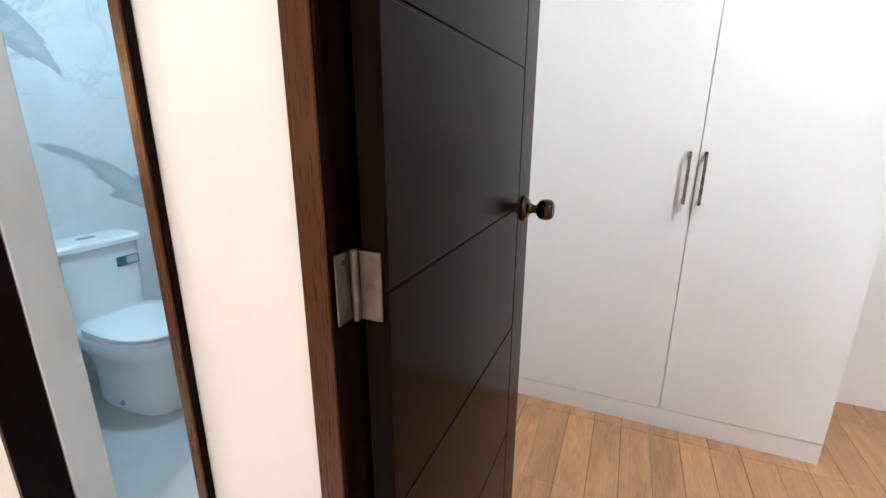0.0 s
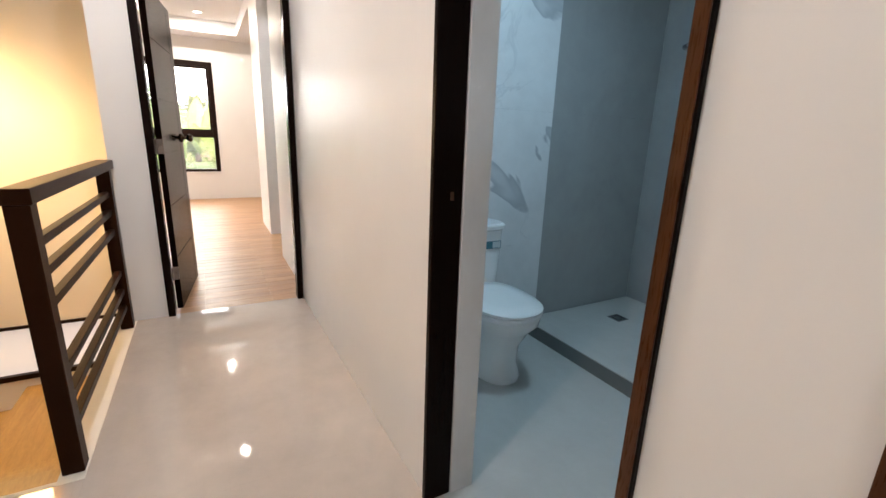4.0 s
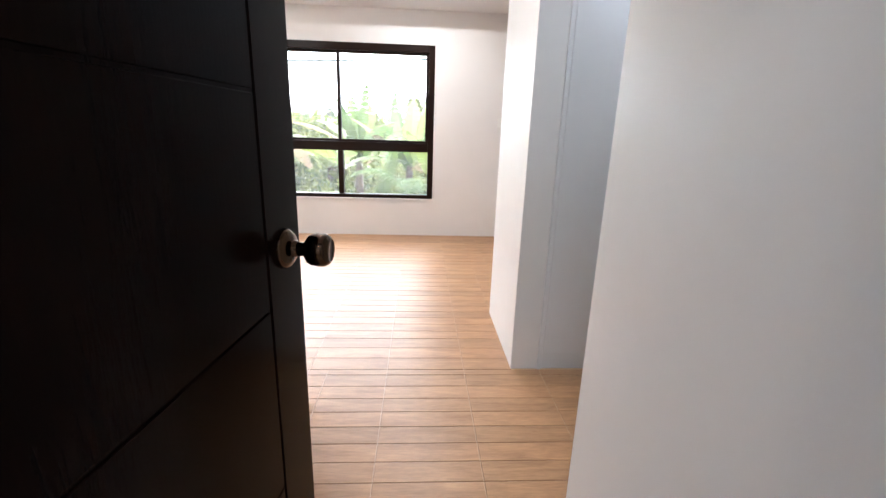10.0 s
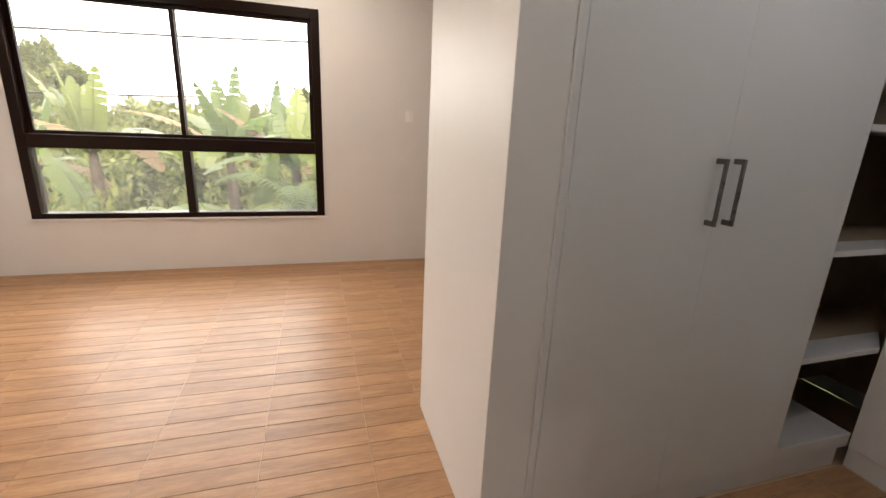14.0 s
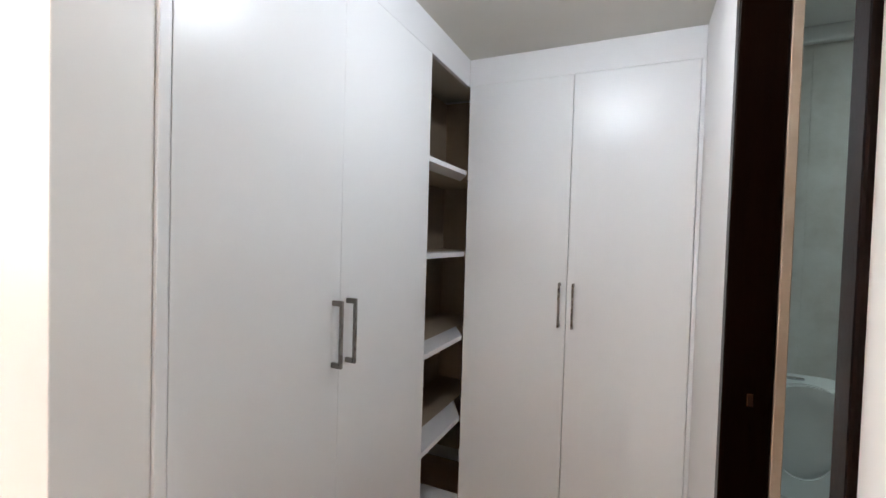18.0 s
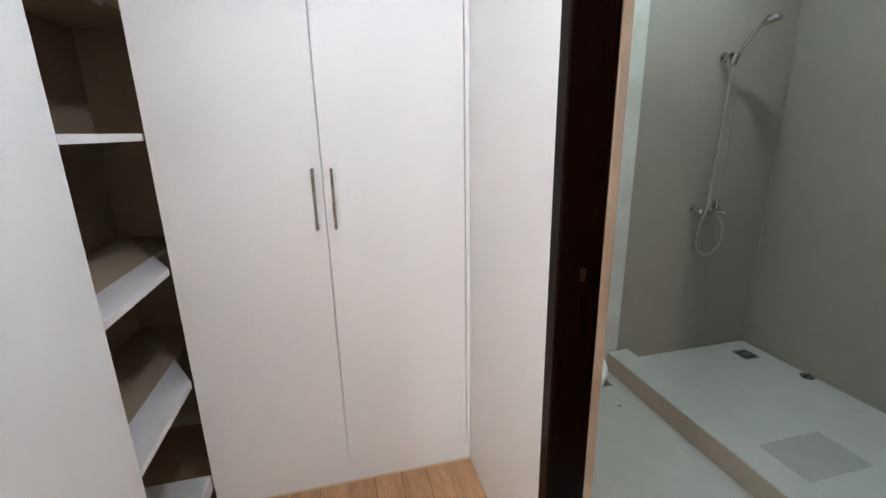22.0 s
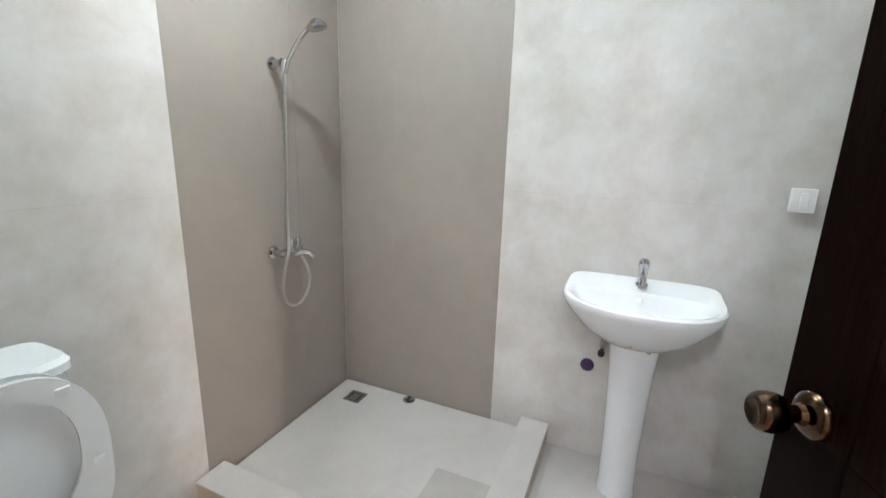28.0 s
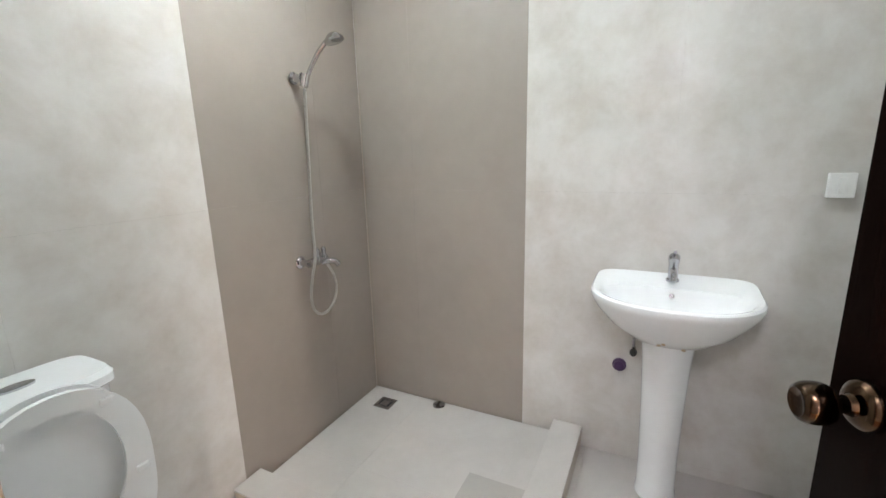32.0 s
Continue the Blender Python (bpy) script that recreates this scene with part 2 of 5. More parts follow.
M_HINGE = plain("hinge_steel", (0.25, 0.205, 0.18), 0.33, 0.9, 0.35)
M_CHROME = plain("chrome", (0.55, 0.55, 0.57), 0.08, 1.0)
M_NICKEL = plain("brushed_nickel", (0.22, 0.205, 0.19), 0.27, 1.0)
M_LAMINATE = plain("white_laminate", (0.74, 0.74, 0.75), 0.32, 0, 0.02, 400)
# cabinet brown that also carries the shade inside the open shelves
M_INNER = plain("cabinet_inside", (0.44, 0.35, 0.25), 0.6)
M_CERAMIC = plain("white_ceramic", (0.82, 0.84, 0.84), 0.08, 0, 0.02)
M_PLASTIC = plain("white_plastic", (0.86, 0.855, 0.84), 0.30)
M_MARBLE1 = marble("white_veined_marble", (0.80, 0.81, 0.82), (0.40, 0.42, 0.45), 0.8, 0.12, True, None, 1.6, (1, 0.8, 0.30))
M_MARBLEPLAIN = marble("pale_marble_edge", (0.66, 0.66, 0.66), (0.5, 0.5, 0.5), 1.0, 0.25, False)
M_GREYTILE1 = marble("grey_tile", (0.38, 0.39, 0.39), (0.3, 0.3, 0.3), 1.0, 0.22, False)
M_FLOORTILE1 = marble("grey_floor_tile", (0.50, 0.51, 0.49), (0.4, 0.4, 0.4), 1.0, 0.30, False)
M_STONE2 = marble("beige_stone_tile", (0.64, 0.62, 0.59), (0.5, 0.47, 0.42), 1.4, 0.06, False, (0.505, 0.465, 0.415), 5.2, (1, 1, 1), 0.2)
M_GREY2 = marble("taupe_tile", (0.318, 0.275, 0.240), (0.3, 0.28, 0.26), 0.8, 0.48, False, (0.29, 0.252, 0.222))
M_FLOOR2 = marble("light_floor_tile", (0.54, 0.515, 0.485), (0.5, 0.47, 0.42), 1.2, 0.30, False)
M_DAMP = marble("damp_floor_tile", (0.485, 0.46, 0.425), (0.4, 0.38, 0.34), 1.2, 0.24, False)
M_CURB = marble("tan_curb_tile", (0.46, 0.38, 0.30), (0.4, 0.33, 0.26), 1.2, 0.35, False)
M_TANEDGE = marble("tan_tile_edge", (0.41, 0.305, 0.225), (0.4, 0.33, 0.26), 2.0, 0.45, False, (0.33, 0.235, 0.165), 9.0)
M_KERB1 = marble("dark_grey_kerb_tile", (0.17, 0.175, 0.17), (0.1, 0.1, 0.1), 1.0, 0.3, False)
M_TREAD = wood("stair_tread", (0.36, 0.21, 0.065), (0.52, 0.33, 0.11), 0.4, (1, 8, 1), 3.0)
M_GLASS = glass("window_glass")
M_PURPLE = plain("purple_cap", (0.05, 0.016, 0.075), 0.35)
M_BLACK = plain("black_rubber", (0.01, 0.01, 0.01), 0.5)
M_BULB_WARM = glow("warm_bulb", (1.0, 0.72, 0.38), 6)
M_LED = glow("led_diffuser", (1.0, 0.97, 0.92), 4)
M_LED_COOL = glow("led_diffuser_cool", (0.85, 0.95, 1.0), 4)


# ---- mesh helpers ----
def part(name, bm, material, parent=None, label="", smooth=False):
    me = bpy.data.meshes.new(name)
    bm.normal_update()
    bm.to_mesh(me)
    bm.free()
    me.materials.append(material)
    if smooth:
        me.polygons.foreach_set("use_smooth", [True] * len(me.polygons))
        me.set_sharp_from_angle(angle=radians(38))
    o = new(name, me)
    if parent:
        o.parent = parent
    if label:
        o["label"] = label
    return o


def thing(name, label, category, m=None, group="", kind=""):
    o = new(name)
    o.empty_display_size = 0.1
    if m:
        o.matrix_world = m
    return tagged(o, label, category, group, kind)


def box(x0, x1, y0, y1, z0, z1, bevel=0.0, bm=None, seg=2):
    own = bmesh.new()
    vs = bmesh.ops.create_cube(own, size=1.0)["verts"]
    for v in vs:
        v.co = Vector((x0 + (v.co.x + 0.5) * (x1 - x0), y0 + (v.co.y + 0.5) * (y1 - y0), z0 + (v.co.z + 0.5) * (z1 - z0)))
    if bevel:
        bmesh.ops.bevel(own, geom=own.edges[:], offset=bevel, segments=seg, affect="EDGES", profile=0.5)
    if bm is None:
        return own
    me = bpy.data.meshes.new("tmp")
    own.to_mesh(me)
    own.free()
    bm.from_mesh(me)
    bpy.data.meshes.remove(me)
    return bm


def rings(loops, close_start=True, close_end=True, bm=None, wrap=False):
    """A skin over loops of points, each of the same count."""
    bm = bm or bmesh.new()
    rows = [[bm.verts.new(p) for p in lp] for lp in loops]
    k = len(rows[0])
    pairs = list(zip(rows, rows[1:])) + ([(rows[-1], rows[0])] if wrap else [])
    for a, b in pairs:
        for i in range(k):
            j = (i + 1) % k
            bm.faces.new((a[i], a[j], b[j], b[i]))
    if close_start and not wrap:
        bm.faces.new(rows[0][::-1])
    if close_end and not wrap:
        bm.faces.new(rows[-1])
    bmesh.ops.recalc_face_normals(bm, faces=bm.faces[:])
    return bm


def lathe(profile, seg=24, m=None, bm=None):
    """A turned body about z from (radius, height) pairs."""
    loops = [[Vector((max(r, 0.0004) * math.cos(2 * math.pi * i / seg), max(r, 0.0004) * math.sin(2 * math.pi * i / seg), z)) for i in range(seg)] for r, z in profile]
    if m:
        loops = [[m @ p for p in lp] for lp in loops]
    return rings(loops, bm=bm)


def tube(points, radius, seg=10, bm=None):
    pts = [Vector(p) for p in points]
    loops = []
    side = None
    for i, p in enumerate(pts):
        d = (pts[min(i + 1, len(pts) - 1)] - pts[max(i - 1, 0)]).normalized()
        if side is None:
            side = d.orthogonal().normalized()
        side = (side - d * side.dot(d)).normalized()
        up = d.cross(side)
        loops.append([p + radius * (math.cos(2 * math.pi * k / seg) * side + math.sin(2 * math.pi * k / seg) * up) for k in range(seg)])
    return rings(loops, bm=bm)


def smooth_path(points, steps=8):
    pts = [Vector(p) for p in points]
    pts = [pts[0] * 2 - pts[1]] + pts + [pts[-1] * 2 - pts[-2]]
    out = []
    for i in range(1, len(pts) - 2):
        a, b, c, d = pts[i - 1 : i + 3]
        for k in range(steps):
            t = k / steps
            out.append(0.5 * ((2 * b) + (c - a) * t + (2 * a - 5 * b + 4 * c - d) * t**2 + (3 * b - a - 3 * c + d) * t**3))
    return out + [pts[-2]]


def slab(axis, p0, p1, a0, a1, z0, z1, openings=()):
    """A wall across axis from p0 to p1, along a0..a1, with rectangular openings (a, b, bottom, top) cut through."""
    xs = sorted({a0, a1, *[v for o in openings for v in o[:2]]})
    zs = sorted({z0, z1, *[v for o in openings for v in o[2:]]})
    xs, zs = [v for v in xs if a0 <= v <= a1], [v for v in zs if z0 <= v <= z1]
    bm, cache = bmesh.new(), {}

    def at(p, a, z):
        if (p, a, z) not in cache:
            cache[p, a, z] = bm.verts.new((p, a, z) if axis == "x" else (a, p, z))
        return cache[p, a, z]

    def solid(i, k):
        if not (0 <= i < len(xs) - 1 and 0 <= k < len(zs) - 1):
            return False
        ca, cz = (xs[i] + xs[i + 1]) / 2, (zs[k] + zs[k + 1]) / 2
        return not any(o[0] < ca < o[1] and o[2] < cz < o[3] for o in openings)

    for i in range(len(xs) - 1):
        for k in range(len(zs) - 1):
            if not solid(i, k):
                continue
            a, b, c, d = xs[i], xs[i + 1], zs[k], zs[k + 1]
            for p in (p0, p1):
                bm.faces.new([at(p, a, c), at(p, b, c), at(p, b, d), at(p, a, d)])
            for (di, dk), q in (((-1, 0), ((a, c), (a, d))), ((1, 0), ((b, c), (b, d))), ((0, -1), ((a, c), (b, c))), ((0, 1), ((a, d), (b, d)))):
                if not solid(i + di, k + dk):
                    bm.faces.new([at(p0, *q[0]), at(p1, *q[0]), at(p1, *q[1]), at(p0, *q[1])])
    bmesh.ops.recalc_face_normals(bm, faces=bm.faces[:])
    return bm


def structure(name, bm, material, label, category):
    return tagged(part(name, bm, material), label, category, kind="structure")

# ---- the plan ----
Y_N, Y_NB = 0.55, 0.67          # hall's north wall, its two faces
Y_P = 0.589                     # passage beyond the door, north face
X_DW, X_DWB = -3.885, -3.985      # wall of the second bedroom's door
X_CL, X_B2W = -5.155, -5.04     # closet's east wall; west face of the second bathroom
X_B2E, X_B1W = -3.122, -2.79     # wall between the bathrooms
Y_BN = 2.842                    # bathrooms' north wall
X_WIN = -9.55
X_A = -6.20                     # face of the long wardrobe
Y_B = 2.335                     # face of the cross wardrobe
H_DOOR, H = 2.12, 2.72

structure("wall_hall_north", slab("y", Y_N, Y_NB, X_DWB + 0.02, 1.6, 0, 2.9, [(-1.768, -1.016, -1, H_DOOR), (-0.765, 0.13, -1, H_DOOR)]), M_WALL,
          "white satin-painted wall of the upstairs hall with two door openings", "wall")
structure("wall_hall_west", slab("x", X_DWB, X_DW, -0.53, Y_N, 0, 2.9, [(-0.33, 0.546, -1, H_DOOR)]), M_WALL,
          "white painted wall at the hall's end with a doorway", "wall")
structure("wall_passage_north", slab("y", Y_P, Y_NB, X_B2W, X_DWB + 0.02, 0, 2.9), M_WALL, "white satin-painted passage wall with a switch", "wall")
structure("wall_hall_east", slab("x", 1.6, 1.72, -2.62, 3.0, -0.2, 2.9), M_WALL, "plain white painted wall closing the hall", "wall")
structure("wall_passage_south", slab("y", -0.53, -0.45, -5.68, X_DWB, -0.15, 2.9), M_WALL, "white painted passage wall beside the bedroom door", "wall")
structure("wall_closet_east", slab("x", X_CL, X_B2W, Y_P, 2.93, 0, 2.9, [(0.885, 1.675, -1, 2.26)]), M_WALL, "white painted closet wall with the bathroom doorway", "wall")
structure("wall_bathrooms_north", slab("y", Y_BN + 0.01, 2.93, X_B2W, 1.6, 0, 2.9), M_WALL, "wall behind the bathroom tiles", "wall")
structure("wall_between_bathrooms", slab("x", X_B2E + 0.01, X_B1W - 0.01, Y_NB, Y_BN + 0.01, 0, 2.9), M_WALL, "wall between the two bathrooms, tiled on both sides", "wall")
structure("wall_bathroom_bedroom", slab("x", -0.95, -0.84, Y_NB, Y_BN + 0.01, 0, 2.9), M_WALL, "white painted wall beside the open bedroom door", "wall")
structure("wall_bedroom_back", slab("y", 2.55, 2.65, -0.84, 1.6, 0, 2.9), M_WALL, "white painted wall behind the bedroom wardrobe", "wall")
structure("wall_window", slab("x", X_WIN - 0.15, X_WIN, -2.9, 2.93, -0.15, 2.95, [(-2.145, 0.225, 0.49, 2.33)]), M_WALL, "white painted outer wall with a wide window", "wall")
structure("wall_bedroom_south", slab("y", -2.9, -2.78, X_WIN, -5.56, -0.15, 2.95), M_WALL, "white painted bedroom wall with a low outlet", "wall")
structure("wall_bedroom_north", slab("y", 2.93, 3.05, X_WIN - 0.15, X_CL, 0, 2.95), M_WALL, "plain white wall closing the bedroom", "wall")
structure("wall_bedroom_east", slab("x", -5.68, -5.56, -2.78, -0.53, -0.15, 2.95), M_WALL, "white painted bedroom wall next to the stairs", "wall")
structure("column_bedroom", box(X_WIN, -9.28, -2.78, -2.67, 0, 2.7, 0.004), M_WALL, "white painted corner column in the bedroom", "column")
structure("wall_closet_end", box(-7.02, -6.208, 0.615, 0.7715, 0, 2.72, 0.0025), M_WALL, "white satin-painted end of the closet partition", "wall")
structure("wall_closet_back", slab("x", -7.02, -6.86, 0.772, 2.93, 0, 2.72), M_WALL, "white painted partition behind the wardrobes", "wall")
structure("wall_stairs_west", slab("x", -5.20, -5.08, -2.62, -0.53, -3.1, 2.9, [(-1.86, -0.78, -0.83, -0.36)]), M_STAIRWALL, "cream painted stairwell wall with a low window, lit warm by pendants", "wall")
structure("wall_stairs_south", slab("y", -2.62, -2.5, -5.20, 1.6, -3.1, 2.9), M_STAIRWALL, "cream painted stairwell wall, lit warm by pendant lamps", "wall")
structure("wall_stairs_north", slab("y", -0.53, -0.45, -5.20, -2.43, -3.1, -0.16), M_STAIRWALL, "cream painted wall under the hall's edge", "wall")
structure("wall_stairs_east", slab("x", -2.30, -2.20, -2.5, -0.53, -3.1, -0.16), M_STAIRWALL, "plain wall closing the stairs below the hall", "wall")

# ceilings
structure("ceiling_hall", box(-5.2, 1.72, -2.62, 3.05, 2.72, 2.82), M_CEIL, "white painted hall ceiling", "ceiling")
bm = box(X_WIN - 0.1, -5.2, -2.9, 3.05, 2.90, 3.0)
for a in ((X_WIN, -5.2, -2.78, -2.33), (X_WIN, -5.2, 0.615, 2.93), (X_WIN, -9.05, -2.33, 0.615), (-5.72, -5.2, -2.33, 0.615)):
    box(*a, 2.71, 2.90, 0, bm)
structure("ceiling_bedroom", bm, M_CEIL, "white bedroom ceiling with a dropped border", "ceiling")
structure("ceiling_closet", box(-6.86, X_CL, 0.80, 2.93, 2.415, 2.47), M_CEILSHADE, "white closet ceiling with its shade put in as grey", "ceiling")
structure("ceiling_bathroom", box(X_B2W, X_B2E + 0.01, Y_NB, Y_BN + 0.01, 2.54, 2.60), M_CEIL, "white bathroom ceiling", "ceiling")
bm = box(X_B2W, X_B2E, Y_BN - 0.04, Y_BN, 2.463, 2.54, 0.008)
box(X_B2E - 0.04, X_B2E, Y_NB, Y_BN - 0.04, 2.463, 2.54, 0.008, bm)
structure("trim_bathroom", bm, M_CEIL, "white cornice along the bathroom ceiling", "trim")
structure("ceiling_small_bathroom", box(X_B1W - 0.01, -0.95, Y_NB, Y_BN + 0.01, 2.5, 2.6), M_CEIL, "white bathroom ceiling", "ceiling")
structure("floor_stairs_bottom", box(-5.2, -2.2, -2.62, -0.45, -3.2, -3.1), M_HALLTILE, "polished floor at the foot of the stairs", "floor")


# ---- doors ----
def frame_set(parent, axis, p0, p1, a0, a1, top, w=0.05):
    """Two jambs and a head, across axis from p0 to p1, outer edges a0 and a1."""
    def put(name, b0, b1, z0, z1):
        q = (p0, p1, b0, b1) if axis == "x" else (b0, b1, p0, p1)
        part(name, box(*q, z0, z1, 0.004), M_FRAME, parent)
    put("jamb", a0, a0 + w, 0, top)
    put("jamb", a1 - w, a1, 0, top)
    put("head", a0 + w, a1 - w, top - w, top)


def knob_set(parent, x, z, t):
    """Round knobs on both faces of a leaf that spans y -t..0."""
    for s, y in ((1, 0.0), (-1, -t)):
        m = Matrix.Translation((x, y, z)) @ Matrix.Rotation(radians(-90 * s), 4, "X")
        k = part("knob", lathe([(0, 0.022), (0.012, 0.022), (0.0115, 0.034), (0.017, 0.038), (0.024, 0.043), (0.0275, 0.050), (0.0285, 0.060), (0.0275, 0.070), (0.024, 0.077), (0.019, 0.080), (0.017, 0.0785), (0.006, 0.0785), (0, 0.078)], 28, m), M_BRASS, parent, "aged metal door knob", True)
        part("rose", lathe([(0, 0), (0.034, 0), (0.0345, 0.004), (0.031, 0.010), (0.023, 0.015), (0.0155, 0.017), (0.013, 0.024), (0, 0.024)], 28, m), M_BRASS, parent, "", True)


def door(name, label, w, m, grooves=(0.38, 0.73, 1.07, 1.40, 1.75), knob_z=1.07, hinge_side=1, t=0.036):
    """A leaf hung at the origin, reaching along +x, between y = -t and 0."""
    top = thing(name, label, "door", m, kind="structure")
    part("leaf", box(0, w, -t + 0.0025, -0.0025, 0.012, 2.06, 0.002), M_DOOR, top)
    xs = w - 0.13
    cuts = [0.012, *grooves, 2.06]
    for y0, y1 in ((-0.006, 0.0), (-t, -t + 0.006)):
        part("stile", box(xs + 0.0025, w, y0, y1, 0.012, 2.06, 0.0025), M_DOOR, top)
        for a, b in zip(cuts, cuts[1:]):
            part("panel", box(0, xs - 0.0025, y0, y1, a + 0.0025, b - 0.0025, 0.0015), M_DOOR, top)
    knob_set(top, w - 0.066, knob_z, t)
    part("latch_plate", box(w - 0.001, w + 0.002, -t / 2 - 0.011, -t / 2 + 0.011, knob_z - 0.03, knob_z + 0.03, 0.001), M_BRASS, top)
    return top


def hinge(parent_name, m, label="steel butt hinge with two leaves"):
    """Two leaves at a right angle about an upright barrel at the origin."""
    top = thing(parent_name, label, "hinge", m, "door hinges")
    part("leaf", box(-0.0075, -0.0050, -0.030, -0.003, -0.045, 0.045, 0.0008), M_HINGE, top)
    part("leaf", box(0.0055, 0.036, 0.0025, 0.0055, -0.045, 0.045, 0.0008), M_HINGE, top)
    part("barrel", lathe([(0, -0.047), (0.004, -0.047), (0.0055, -0.044), (0.0055, -0.018), (0.005, -0.017), (0.0055, -0.016), (0.0055, 0.016), (0.005, 0.017), (0.0055, 0.018), (0.0055, 0.044), (0.004, 0.047), (0, 0.047)], 14), M_HINGE, top, "", True)
    for z in (-0.034, 0.0, 0.034):
        part("screw", lathe([(0, 0), (0.0035, 0), (0.003, 0.001), (0, 0.0012)], 8, Matrix.Translation((0.022, 0.0025, z)) @ Matrix.Rotation(radians(90), 4, "X")), M_NICKEL, top)
        part("screw", lathe([(0, 0), (0.0035, 0), (0.003, 0.001), (0, 0.0012)], 8, Matrix.Translation((-0.005, -0.016, z)) @ Matrix.Rotation(radians(90), 4, "Y")), M_NICKEL, top)
    return top


fr = thing("door_frame_bedroom", "dark brown stained wooden door frame in the hall", "door frame", kind="structure")
frame_set(fr, "y", Y_N - 0.012, Y_NB + 0.01, -0.765, 0.13, H_DOOR, 0.042)
# added strip that carries the lit tone of the frame's front edge
part("lit_edge", box(-0.764, -0.725, 0.5345, 0.5378, 0, H_DOOR, 0.001), M_LITEDGE, fr, "red-brown front edge with its lit tone in the colour")
fr = thing("door_frame_small_bathroom", "dark brown stained wooden door frame of the small bathroom", "door frame", kind="structure")
frame_set(fr, "y", Y_N - 0.012, 0.636, -1.768, -1.016, H_DOOR, 0.024)
part("lit_edge", box(-1.039, -1.017, 0.5345, 0.5378, 0, H_DOOR, 0.001), M_LITEDGE, fr, "red-brown front edge with its lit tone in the colour")
part("strike_plate", box(-1.744, -1.7425, 0.594, 0.606, 1.05, 1.075, 0.0005), M_BRONZE, fr)
fr = thing("door_frame_main_bedroom", "dark brown stained wooden door frame at the hall's end", "door frame", kind="structure")
part("jamb", box(X_DWB - 0.01, X_DW + 0.022, -0.33, -0.288, 0, H_DOOR, 0.004), M_FRAME, fr)
part("jamb", box(X_DWB + 0.042, X_DW + 0.022, 0.504, 0.546, 0, H_DOOR, 0.004), M_FRAME, fr)
part("head", box(X_DWB - 0.01, X_DW + 0.022, -0.288, 0.504, H_DOOR - 0.042, H_DOOR, 0.004), M_FRAME, fr)
fr = thing("door_frame_main_bathroom", "dark brown stained wooden door frame of the closet bathroom", "door frame", kind="structure")
frame_set(fr, "x", X_CL - 0.010, -5.052, 0.885, 1.675, 2.26, 0.045)
part("strike_plate", box(-5.108, -5.095, 1.6278, 1.6295, 1.082, 1.116, 0.0008), M_BRONZE, fr)
structure("trim_bathroom_doorway", box(-5.05, -5.025, 1.631, 1.68, 0, 2.26, 0.003), M_TANEDGE, "tan tile return beside the bathroom door frame", "trim")

door("door_1", "dark brown glossy bedroom door standing open", 0.79, pose(-0.700, 0.572, 0, 0, 0, 90), knob_z=1.055)
hinge("door_hinge", pose(-0.7075, 0.5655, 1.074))
door("door_2", "dark brown glossy main bedroom door standing open", 0.758, pose(-3.980, -0.283, 0, 0, 0, 173.5), knob_z=1.155)
hinge("door_hinge", pose(-3.930, -0.281, 1.112, 0, 0, 90))
hinge("door_hinge", pose(-3.930, -0.281, 0.28, 0, 0, 90))
door("door_3", "dark brown bathroom door standing open against the wall", 0.742, pose(-5.045, 0.917, 0, 0, 0, 16.9), knob_z=1.096)


# ---- window ----
win1 = thing("window_1", "wide dark brown aluminium window with sliding panes above fixed panes", "window", kind="structure")
W0, W1, WZ0, WZ1, WM, WR = -2.145, 0.225, 0.49, 2.33, -0.94, 1.135
xo, xi = X_WIN - 0.10, X_WIN + 0.012
part("frame_side", box(xo, xi, W0, W0 + 0.07, WZ0, WZ1, 0.004), M_WINFRAME, win1)
part("frame_side", box(xo, xi, W1 - 0.07, W1, WZ0, WZ1, 0.004), M_WINFRAME, win1)
part("frame_top", box(xo, xi, W0 + 0.07, W1 - 0.07, WZ1 - 0.085, WZ1, 0.004), M_WINFRAME, win1)
part("frame_bottom", box(xo, xi, W0 + 0.07, W1 - 0.07, WZ0, WZ0 + 0.045, 0.004), M_WINFRAME, win1)
part("transom", box(xo, xi, W0 + 0.07, W1 - 0.07, WR - 0.055, WR + 0.055, 0.004), M_WINFRAME, win1)
part("mullion", box(xo, xi - 0.01, WM - 0.032, WM + 0.032, WZ0 + 0.045, WR - 0.055, 0.004), M_WINFRAME, win1)
for s0, s1, dx in ((W0 + 0.07, WM + 0.02, -0.05), (WM - 0.02, W1 - 0.07, -0.015)):
    s = part("sash", slab("x", X_WIN + dx - 0.03, X_WIN + dx, s0, s1, WR + 0.055, WZ1 - 0.085, [(s0 + 0.035, s1 - 0.035, WR + 0.085, WZ1 - 0.115)]), M_WINFRAME, win1)
    p = part("pane", box(X_WIN + dx - 0.018, X_WIN + dx - 0.013, s0 + 0.034, s1 - 0.034, WR + 0.084, WZ1 - 0.114), M_GLASS, s, "clear glass")
    p.visible_shadow = False
    part("latch", box(X_WIN + dx, X_WIN + dx + 0.018, s1 - 0.028, s1 - 0.010, 1.62, 1.70, 0.004), M_BLACK, s)
for s0, s1 in ((W0 + 0.07, WM - 0.032), (WM + 0.032, W1 - 0.07)):
    p = part("pane", box(X_WIN - 0.05, X_WIN - 0.045, s0, s1, WZ0 + 0.045, WR - 0.055), M_GLASS, win1, "clear glass")
    p.visible_shadow = False
